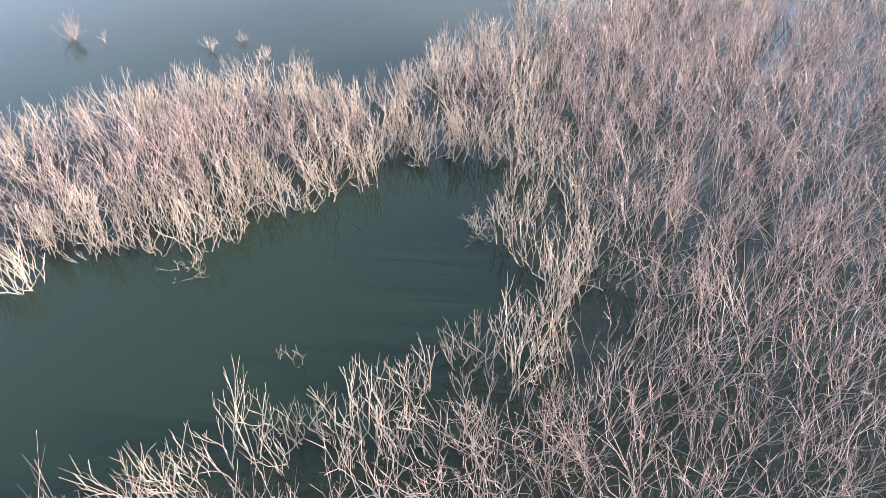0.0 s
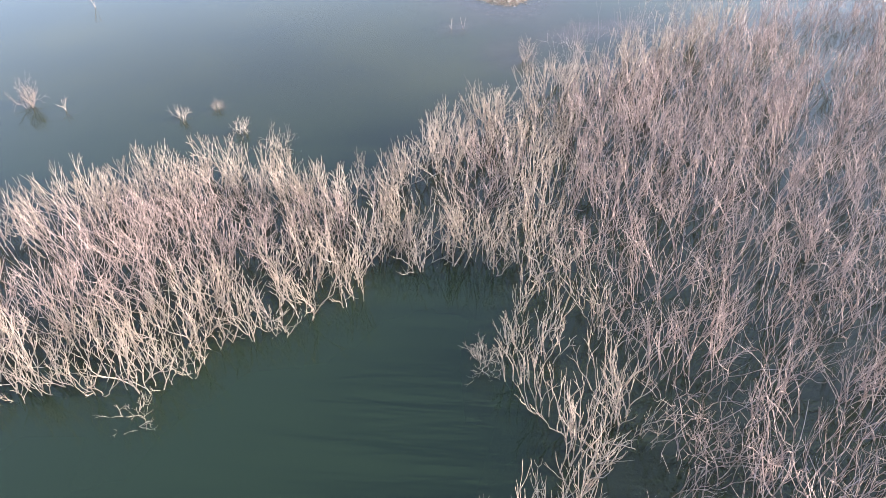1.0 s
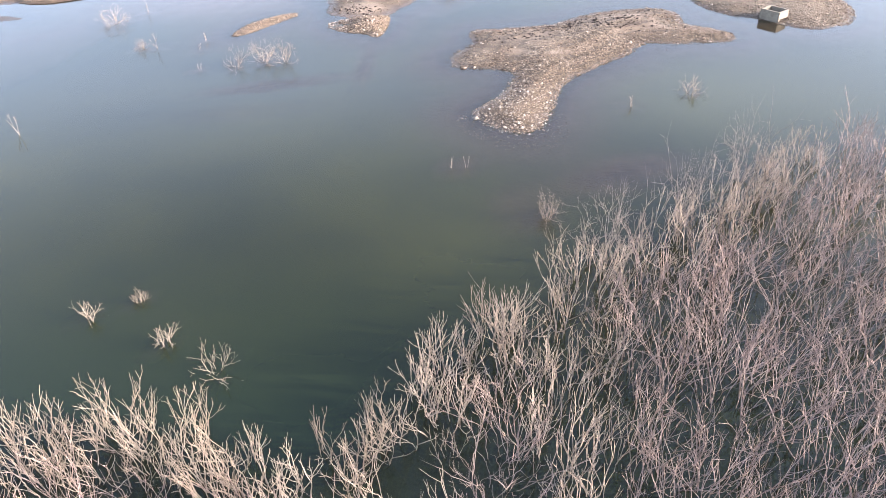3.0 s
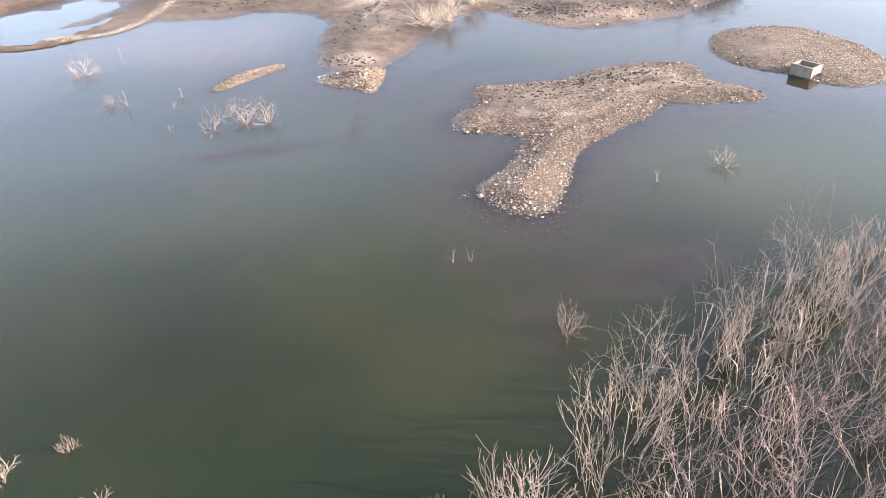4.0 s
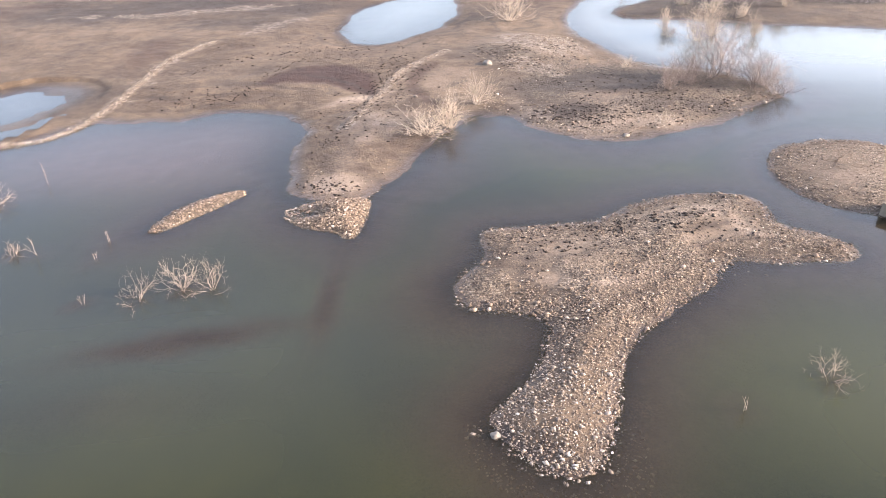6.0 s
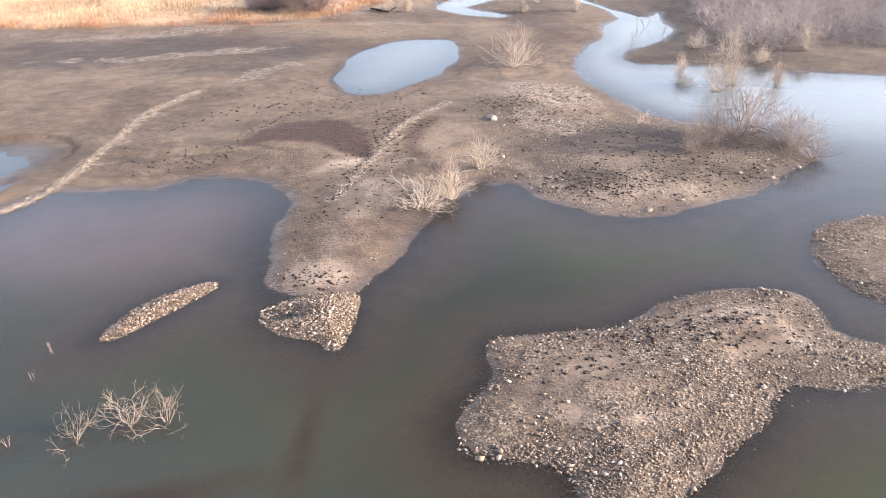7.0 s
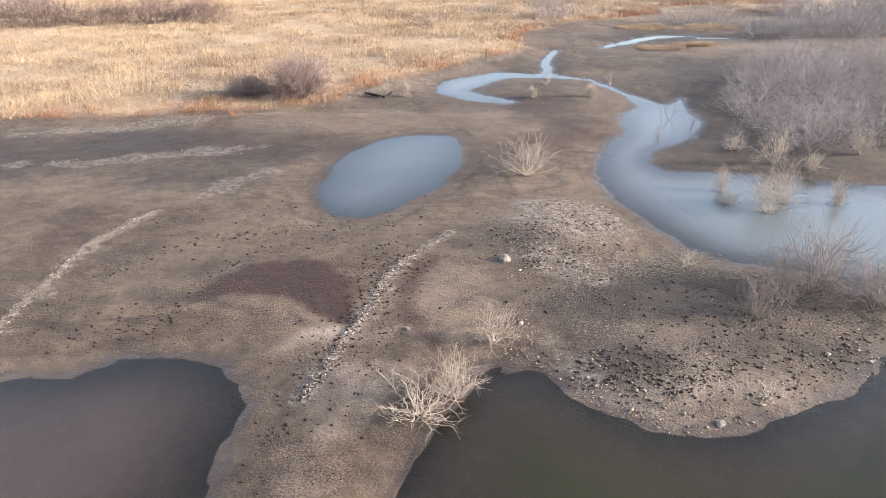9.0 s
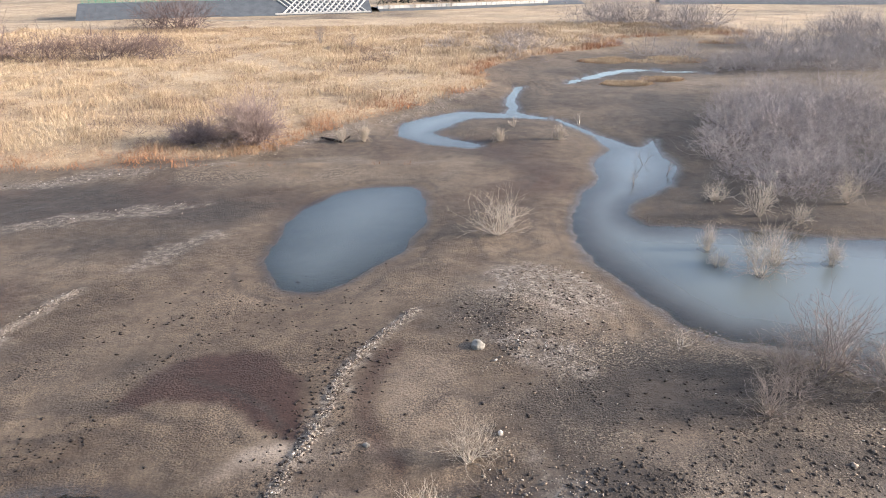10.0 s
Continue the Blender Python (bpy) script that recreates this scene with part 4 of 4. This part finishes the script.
def stone_bank(name, rows, near, label, pale=lambda r: False):
    """A bank of loose stones: the ones nearest the way are pieces, the rest one mesh."""
    bank = tagged(new(name), label, "stone bank")
    bank.empty_display_size = 0.2
    rows = sorted(rows, key=near)
    datas = {}
    for r in rows[:N_SINGLE.get(name, 0)]:
        mat = MAT_STONE_PALE if pale(r) else MAT_STONE
        key = (int(r[6]), mat.name)
        if key not in datas:
            ob = link_mesh("stone", *STONES[int(r[6])], mat, bank)
            datas[key] = ob.data
        else:
            ob = new("stone", datas[key])
            ob.parent = bank
        ob.matrix_world = Matrix.LocRotScale((r[0], r[1], r[2]), Euler((0, 0, r[3])), (r[4],) * 3)
    rest = rows[N_SINGLE.get(name, 0):]
    for key, mat in ((False, MAT_STONE), (True, MAT_STONE_PALE)):
        part = [r for r in rest if bool(pale(r)) == key]
        if part:
            ob = joined("gravel", STONES, part, mat)
            ob.parent = bank
            tagged(ob, kind="stuff")
    return bank


N_SINGLE = {"island_stones": 290, "bar_stones": 120, "spit_stones": 200, "cape_stones": 250, "east_island_stones": 120, "mound_stones": 120, "stone_wall": 150, "stone_row": 150}


def island_chance(x, y, d):
    neck = y < 91.5
    rim = np.clip(1.1 - d / 2.2, 0, 1)
    south = np.clip((94.6 + (x - 12) * 0.55 - y) / 3, 0, 1)
    return np.where(neck, 1.0, np.maximum(np.maximum(rim * np.clip(0.55 + fbm(x, y, 0.35, 94) * 3, 0.1, 0.9), south * 0.85), 0.025 + np.clip(fbm(x, y, 0.3, 91) * 4 - 0.15, 0, 0.7)))


rows = stone_rows(ISLAND, 23000, 11, 0.041, island_chance)
TIP_SHOAL = smooth([(2.2, 81), (3.4, 77.6), (6.5, 75.2), (9.6, 76), (10.8, 80), (9, 81), (7.5, 78.4), (5, 79)])
rows += stone_rows(TIP_SHOAL, 900, 18, 0.05) + stone_rows(ISLAND, 2200, 20, 0.072, lambda x, y, d: np.clip(fbm(x, y, 0.45, 98) * 5, 0, 1) * np.where(y < 92, 0.8, np.clip(1.2 - d / 4, 0.25, 1))) + stone_rows(ISLAND, 420, 19, 0.05, lambda x, y, d: (d < 0) * np.exp(d), 2.4)
stone_bank("island_stones", rows, lambda r: r[1], "heap of pale rounded stones and gravel on a low island", lambda r: r[1] < 86 and (r[0] * 7.3 + r[1] * 3.1) % 1 < 0.45)
stone_bank("east_island_stones", stone_rows(ISLAND_EAST, 8500, 12, 0.042, lambda x, y, d: np.clip(1.0 - d / 5, 0.3, 1)), lambda r: r[1], "grey-brown gravel covering a low round island")
stone_bank("bar_stones", stone_rows(BAR, 3800, 13, 0.043), lambda r: r[1], "narrow bar of piled tan stones in the water")
stone_bank("spit_stones", stone_rows(SPIT_END, 6000, 14, 0.045) + stone_rows(SPIT, 1300, 15, 0.042, lambda x, y, d: (y < 113) * (d < 3) * 0.8), lambda r: r[1], "heap of tan stones at the end of a mud spit")
stone_bank("cape_stones", stone_rows(CAPE, 9000, 16, 0.046, lambda x, y, d: np.clip(1.05 - d / 7, 0.04, 1) * np.clip(0.25 + fbm(x, y, 0.25, 92) * 4, 0.03, 1)) + stone_rows(CAPE, 1500, 39, 0.055, lambda x, y, d: (d < 1.4) * (y < 132) * 0.9) + stone_rows(CAPE, 420, 29, 0.085, lambda x, y, d: np.clip(1.3 - d / 5, 0, 1) * (y < 132)), lambda r: r[1], "scattered grey stones on a muddy cape", lambda r: (r[0] * 7.3 + r[1] * 3.1) % 1 < 0.3)
MOUND = smooth([(5.3, 151), (12.6, 157.4), (17.9, 159), (21, 151.4), (16.4, 145), (12, 139.4), (8, 141.5)])
stone_bank("mound_stones", stone_rows(MOUND, 3600, 17, 0.040, lambda x, y, d: np.clip(0.12 + fbm(x, y, 0.3, 93) * 5, 0.03, 1)) + stone_rows(MOUND_CREST, 2600, 27, 0.036, lambda x, y, d: np.clip(0.35 + fbm(x, y, 0.6, 99) * 5, 0.05, 1)) + stone_rows(MOUND_FOOT, 700, 28, 0.05, lambda x, y, d: np.clip(0.4 + fbm(x, y, 0.6, 89) * 4, 0.05, 1)), lambda r: r[1], "pale stones strewn over a low mound", lambda r: (r[0] * 7.3 + r[1] * 3.1) % 1 < 0.4)


def stone_line(name, line, width, count, seed, size, label, share=0.75):
    rng = np.random.default_rng(seed)
    path = smooth(line, 8, False)
    rows = []
    for i in range(count):
        k = rng.uniform(0, len(path) - 1.001)
        a, b = path[int(k)], path[int(k) + 1]
        p = a + (b - a) * (k % 1) + rng.normal(size=2) * width * 0.3
        s = size * min(2.4, 0.6 + rng.exponential(0.4))
        z = float(elevation(p[0], p[1]))
        rows.append((p[0], p[1], z + s * 0.3 + max(0, 0.25 - np.linalg.norm(p - a) * 0.2) * 0.6, rng.uniform(0, 6.28), s, s, rng.integers(0, 8), 0, 0))
    return stone_bank(name, rows, lambda r: r[1], label, lambda r: (r[0] * 5.1) % 1 < share)


stone_line("stone_wall", WALL_LINE, 1.1, 4000, 21, 0.057, "low ruined line of pale stones across the mud")
stone_line("stone_row", ROW_LINE, 0.85, 1500, 22, 0.068, "line of pale stones running up the mud flat")

stone_line("pale_crust", [(-60, 187), (-49, 190), (-41, 193), (-33, 195), (-24.5, 198)], 3.4, 350, 23, 0.08, "strip of pale flood debris and stones along the reeds")
stone_line("pale_gravel", [(-50, 173), (-42, 174), (-32, 178), (-25, 180)], 4.0, 200, 24, 0.08, "thin scatter of pale gravel on dark mud")
stone_line("shore_gravel", [(-21, 200), (-13, 212), (-6, 222), (8, 240), (20, 258)], 2.6, 500, 25, 0.09, "pale gravel at the foot of the reed bank")

stone_line("point_gravel", [(30, 175), (30.6, 171.2), (35, 170.6), (43, 168.9), (52, 165.8)], 1.6, 500, 26, 0.065, "dark gravel round a muddy point of the lagoon", 0.0)

# dark weed clods on the mud
rngc = np.random.default_rng(31)
clods = []
for cx, cy, sx, sy, n in ((-7, 124, 5, 9, 130), (16, 101.5, 9, 2.8, 220), (16, 124.5, 6, 3, 420), (22, 135, 10, 4, 120), (29, 127, 7, 4, 200), (-6, 135, 2.0, 7, 120), (18, 101, 8, 2, 120), (14, 137, 6, 4, 90), (-24, 132, 8, 3, 120), (-4, 139, 3.5, 7, 150), (12, 148, 8, 6, 200), (-8, 108.4, 2.2, 1.5, 110), (-15, 150, 12, 10, 130), (10, 98, 6, 3, 110), (24, 128, 6, 5, 160), (-5, 150, 8, 7, 90)):
    xs, ys = cx + rngc.normal(size=n) * sx * 0.6, cy + rngc.normal(size=n) * sy * 0.6
    zs = elevation(xs, ys)
    for x, y, z in zip(xs, ys, zs):
        if z > 0.08:
            s = 0.05 + min(0.16, rngc.exponential(0.055))
            clods.append((x, y, z + s * 0.1, rngc.uniform(0, 6.28), s, s * 0.95, rngc.integers(0, 8), 0, 0))
for outline, n, seed, chance in ((CAPE, 700, 32, lambda x, y, d: np.clip(0.1 + fbm(x, y, 0.3, 33) * 6, 0.02, 1) * (y < 133)), (MOUND, 260, 34, lambda x, y, d: np.clip(0.4 + fbm(x, y, 0.3, 35) * 4, 0.02, 1)),
                                 (ISLAND, 420, 36, lambda x, y, d: (y > 93) * np.clip(fbm(x, y, 0.3, 37) * 5 + d * 0.06, 0, 1))):
    for x, y, z, turn, sc, *_ in stone_rows(outline, n, seed, 1.0, chance, -0.5):
        if z > 0.1 + 0.32 * sc:
            s = 0.05 + min(0.16, rngc.exponential(0.055))
            clods.append((x, y, z - 0.32 * sc + s * 0.1, turn, s, s * 0.95, rngc.integers(0, 8), 0, 0))
for line, n in (([(-28.5, 128.6), (-25.3, 130.4), (-22.9, 132.3), (-20.4, 134.1), (-19.5, 138.7), (-16.7, 144), (-10, 147)], 130), ([(-9.5, 118), (-7.7, 124), (-6.6, 131), (-4.4, 138), (-2.6, 144)], 150),
                ([(-3.2, 124), (-3.6, 130), (-2.2, 137), (-0.4, 142)], 90), ([(-30, 139), (-24, 146), (-14, 150), (-3, 152)], 120)):
    path = smooth(line, 8, False)
    for k in rngc.uniform(0, len(path) - 1.001, n):
        p = path[int(k)] + (path[int(k) + 1] - path[int(k)]) * (k % 1) + rngc.normal(size=2) * 0.7
        z = float(elevation(p[0], p[1]))
        s = 0.05 + min(0.16, rngc.exponential(0.055))
        if z > 0.08:
            clods.append((p[0], p[1], z + s * 0.1, rngc.uniform(0, 6.28), s, s * 0.95, rngc.integers(0, 8), 0, 0))
tagged(joined("weed_clods", STONES, clods, MAT_CLOD), "small dark clods of dried weed scattered over the mud", "clods", kind="stuff")


def boulder(x, y, size, seed, label):
    rng = np.random.default_rng(seed)
    bm = bmesh.new()
    bmesh.ops.create_icosphere(bm, subdivisions=3, radius=1.0)
    for v in bm.verts:
        n = noise.noise(v.co * 1.3 + Vector((seed, 0, 0))) * 0.3 + noise.noise(v.co * 3.0) * 0.08
        v.co *= 1 + n
        v.co.x *= 1.25
        v.co.z *= 0.7
    me = bpy.data.meshes.new("boulder")
    bm.to_mesh(me)
    bm.free()
    me.materials.append(MAT_BOULDER)
    ob = new("boulder", me)
    z = float(elevation(x, y))
    ob.matrix_world = Matrix.LocRotScale((x, y, z + size * 0.3), Euler((0, 0, rng.uniform(0, 3))), (size,) * 3)
    return tagged(ob, label, "boulder")


boulder(7.1, 142.4, 0.52, 1, "pale rounded boulder lying on the mud")
boulder(18.9, 119.3, 0.28, 2, "grey boulder at the water's edge of a stony cape")
boulder(3.6, 80.2, 0.21, 3, "pale boulder in shallow water beside a stone heap")
boulder(-1.5, 130.6, 0.19, 4, "small pale boulder on reddish mud")


# ---- concrete box on the east island ----
def block(name, x0, x1, y0, y1, z0, z1, parent, material):
    bm = bmesh.new()
    bmesh.ops.create_cube(bm, size=1.0)
    for v in bm.verts:
        v.co = Vector(((x0 + x1) / 2 + v.co.x * (x1 - x0), (y0 + y1) / 2 + v.co.y * (y1 - y0), (z0 + z1) / 2 + v.co.z * (z1 - z0)))
    bmesh.ops.bevel(bm, geom=list(bm.edges), offset=0.025, segments=2, affect="EDGES")
    me = bpy.data.meshes.new(name)
    bm.to_mesh(me)
    bm.free()
    me.materials.append(material)
    ob = new(name, me)
    ob.parent = parent
    return ob


chamber = tagged(new("concrete_chamber"), "open weathered concrete chamber on the stony shore of an island", "concrete box")
block("wall", -1.1, 1.1, -1.3, -1.05, 0.45, 1.35, chamber, MAT_CONCRETE)
block("leg", -1.1, -0.75, -1.302, -1.048, -0.5, 0.46, chamber, MAT_CONCRETE)
block("leg", 0.55, 1.1, -1.302, -1.048, -0.5, 0.46, chamber, MAT_CONCRETE)
block("wall", -1.1, 1.1, 1.05, 1.3, -0.5, 1.35, chamber, MAT_CONCRETE)
block("wall", -1.1, -0.85, -1.05, 1.05, -0.5, 1.35, chamber, MAT_CONCRETE)
block("wall", 0.85, 1.1, -1.05, 1.05, -0.5, 1.35, chamber, MAT_CONCRETE)
chamber.matrix_world = pose(35.35, 102.2, -0.1, 0, 0, 38) @ Matrix.Diagonal((0.81, 0.81, 0.84, 1))


# ---- dry reeds ----
def reed_field(name, poly, count, seed, label, height=(1.0, 2.0), rust_edge=11.0):
    rng = np.random.default_rng(seed)
    lo, hi = poly.min(0), poly.max(0)
    x = rng.uniform(max(lo[0], -150), min(hi[0], 130), count * 2)
    y = lo[1] + (rng.uniform(0, 1, count * 2) ** 1.5) * (min(hi[1], 400) - lo[1])
    d = inside_distance(poly, x, y)
    ok = (d > 0) & (fbm(x, y, 0.07, seed) + rng.normal(size=len(x)) * 0.06 > -0.15)
    x, y, d = x[ok][:count], y[ok][:count], d[ok][:count]
    z = elevation(x, y)
    n = len(x)
    blades = 4
    m = n * blades
    bx = np.repeat(x, blades) + rng.normal(size=m) * 0.45
    by = np.repeat(y, blades) + rng.normal(size=m) * 0.45
    bz = np.repeat(z, blades) - 0.05
    hh = rng.uniform(*height, m) * np.clip(0.8 + np.repeat(fbm(x, y, 0.16, seed + 5), blades) * 3.0, 0.3, 1.8)
    w = rng.uniform(0.02, 0.05, m) * (1 + np.clip((by - 200) / 150, 0, 1.2))
    az = rng.uniform(0, math.pi, m)
    lx, ly = rng.normal(size=m) * 0.32, rng.normal(size=m) * 0.32
    v = np.empty((m, 3, 3))
    v[:, 0] = np.stack([bx - np.cos(az) * w, by - np.sin(az) * w, bz], 1)
    v[:, 1] = np.stack([bx + np.cos(az) * w, by + np.sin(az) * w, bz], 1)
    v[:, 2] = np.stack([bx + lx * hh, by + ly * hh, bz + hh], 1)
    ob = link_mesh(name, v.reshape(-1, 3), np.arange(m * 3).reshape(-1, 3), MAT_REED)
    rust = np.clip(1 - np.repeat(d, blades) / rust_edge, 0, 1) * np.clip(0.75 + np.repeat(fbm(x, y, 0.12, seed + 9), blades) * 3, 0, 1)
    set_attr(ob, "rust", np.repeat(rust, 3))
    return tagged(ob, label, "reeds", kind="stuff")


reed_field("dry_reed_bed", REED_BANK, 84000, 41, "tall dry golden reeds and grass covering the bank", (0.5, 1.35))

for k, (x, y, rx, ry) in enumerate(((56, 263, 6, 4), (66, 268, 5, 4), (78, 300, 12, 7), (60, 300, 7, 4), (112, 342, 16, 8))):
    ring = np.array([(x + rx * math.cos(a), y + ry * math.sin(a)) for a in np.linspace(0, 6.0, 16)])
    reed_field("reed_patch", ring, 1400, 60 + k, "pale patch of dry reeds on the far marsh", (0.4, 1.1), 0.5)


# ---- far side of the valley ----
MAT_BANK = plain_material("grey_bank", (0.040, 0.045, 0.052), (0.065, 0.07, 0.076), 0.3)
MAT_WHITE = plain_material("white_concrete", (0.264, 0.254, 0.235), (0.346, 0.336, 0.317), 0.5)
MAT_FENCE = plain_material("green_fence_paint", (0.048, 0.144, 0.096), (0.077, 0.192, 0.130), 1.0, 0.6)
MAT_ASPHALT = plain_material("road_asphalt", (0.048, 0.050, 0.053), (0.072, 0.074, 0.077), 0.4)
MAT_PINE = plain_material("dark_evergreen", (0.010, 0.014, 0.010), (0.022, 0.026, 0.019), 0.4)


def bank(name, a, b, z0, top, front, flat, material, label, category):
    """A long bank from a to b: a sloping front, a flat top and a sloping back."""
    a, b = Vector((*a, 0)), Vector((*b, 0))
    along = (b - a).normalized()
    back = Vector((-along.y, along.x, 0))
    steps = 24
    prof = [(0, z0), (front * 0.5, z0 + (top - z0) * 0.52), (front, top), (front + flat, top), (front * 2 + flat, z0)]
    v, f = [], []
    for i in range(steps + 1):
        base = a + (b - a) * i / steps
        for k, (o, z) in enumerate(prof):
            wob = noise.noise(Vector((i * 0.7, k * 3.1, 0))) * 0.35
            v.append(base + back * (o + wob) + Vector((0, 0, z + wob * 0.3)))
    n = len(prof)
    for i in range(steps):
        for k in range(n - 1):
            f.append((i * n + k, (i + 1) * n + k, (i + 1) * n + k + 1, i * n + k + 1))
    ob = link_mesh(name, [tuple(p) for p in v], f, material)
    return tagged(ob, label, category, kind="structure"), a, along, back


def bar(name, p, q, width, parent, material):
    """A square bar between two points, with its edges taken off."""
    p, q = Vector(p), Vector(q)
    bm = bmesh.new()
    bmesh.ops.create_cube(bm, size=1.0)
    d = q - p
    m = Matrix.Translation((p + q) / 2) @ d.to_track_quat("Z", "Y").to_matrix().to_4x4() @ Matrix.Diagonal((width, width, d.length, 1))
    bmesh.ops.transform(bm, matrix=m, verts=bm.verts)
    me = bpy.data.meshes.new(name)
    bm.to_mesh(me)
    bm.free()
    me.materials.append(material)
    ob = new(name, me)
    ob.parent = parent
    return ob


berm, A, ALONG, BACK = bank("embankment", (-150, 452), (-12, 480), 0.6, 7.6, 12, 9, MAT_BANK, "long blue-grey embankment at the valley's edge", "embankment")
revet = tagged(new("slope_revetment"), "white concrete lattice holding an embankment's slope", "revetment")


def on_slope(s, k):
    return A + ALONG * s + BACK * (12 * k - 0.25) + Vector((0, 0, 0.6 + 7.0 * k + 0.2))


for i in range(15):
    for sign in (1, -1):
        s0 = 96 + i * 3.0
        s1 = s0 + sign * 8
        if 92 <= min(s0, s1) and max(s0, s1) <= 141:
            bar("beam", on_slope(s0, 0.12), on_slope(s1, 0.97), 0.55, revet, MAT_WHITE)
bar("coping", on_slope(92, 1.0), on_slope(140, 1.0), 0.9, revet, MAT_WHITE)
bar("footing", on_slope(92, 0.1), on_slope(140, 0.1), 0.7, revet, MAT_WHITE)

fence = tagged(new("green_fence"), "green metal fence along the top of the embankment", "fence")
for i in range(46):
    p = A + ALONG * (2 + i * 3.0) + BACK * 13.5 + Vector((0, 0, 7.5))
    bar("post", p, p + Vector((0, 0, 2.2)), 0.22, fence, MAT_FENCE)
for z in (0.5, 1.0, 1.5, 2.1):
    bar("rail", A + ALONG * 1 + BACK * 13.5 + Vector((0, 0, 7.5 + z)), A + ALONG * 139 + BACK * 13.5 + Vector((0, 0, 7.5 + z)), 0.16, fence, MAT_FENCE)

road, A2, ALONG2, BACK2 = bank("road_bank", (-8, 484), (110, 524), 0.6, 2.6, 5, 10, MAT_BANK, "low road bank beyond the reeds", "embankment")
wall = tagged(new("roadside_wall"), "low white concrete wall along a far road", "wall")
for i in range(34):
    p = A2 + ALONG2 * (i * 3.0) + BACK2 * 4.6
    bar("wall_block", p + Vector((0, 0, 2.9)), p + ALONG2 * 2.7 + Vector((0, 0, 2.9)), 1.5, wall, MAT_WHITE)
for i, s0 in enumerate((6, 20, 34, 41)):
    p = A2 + ALONG2 * s0 + BACK2 * 3
    solitary("roadside_tree", p.x, p.y, 11.0, 5.0, "tree", MAT_WOOD, "tall pale leafless tree beside a far road", 480 + i)
levee = bank("levee", (150, 512), (420, 470), 0.6, 3.4, 7, 6, MAT_ASPHALT, "long dark levee on the far side of the marsh", "levee")
field_track = bank("field_track", (-260, 418), (-60, 432), 0.7, 1.5, 3, 5, MAT_CONCRETE, "pale field track on a low bank", "track")


def evergreens(name, a, b, count, seed, label):
    """A dark belt of conifers: many small leaning needles round tapered crowns."""
    rng = np.random.default_rng(seed)
    t = rng.uniform(0, 1, count)
    cx, cy = a[0] + (b[0] - a[0]) * t + rng.normal(size=count) * 3, a[1] + (b[1] - a[1]) * t + rng.normal(size=count) * 5
    n = 60
    h = np.repeat(rng.uniform(7, 13, count), n)
    k = rng.uniform(0.03, 1, count * n)
    ang = rng.uniform(0, 6.28, count * n)
    r = (1 - k) * h * 0.28 * rng.uniform(0.4, 1.0, count * n)
    x, y, z = np.repeat(cx, n) + np.cos(ang) * r, np.repeat(cy, n) + np.sin(ang) * r, 0.5 + k * h
    m = count * n
    s = rng.uniform(0.5, 1.1, m)
    v = np.empty((m, 3, 3))
    for q in range(3):
        a3 = rng.normal(size=(m, 3)) * s[:, None] * 0.7
        v[:, q] = np.stack([x, y, z], 1) + a3
    ob = link_mesh(name, v.reshape(-1, 3), np.arange(m * 3).reshape(-1, 3), MAT_PINE)
    return tagged(ob, label, "trees", kind="stuff")


evergreens("evergreen_belt", (-10, 545), (70, 575), 60, 51, "dark belt of evergreen trees beyond the road")
log = tagged(new("fallen_log"), "dark fallen log on the mud beside bare shrubs", "log")
bar("trunk", (-12.4, 213.8, 0.95), (-8.6, 211.3, 0.75), 0.42, log, MAT_CLOD)
bar("branch", (-8.7, 211.4, 0.75), (-7.4, 212.0, 1.5), 0.2, log, MAT_CLOD)
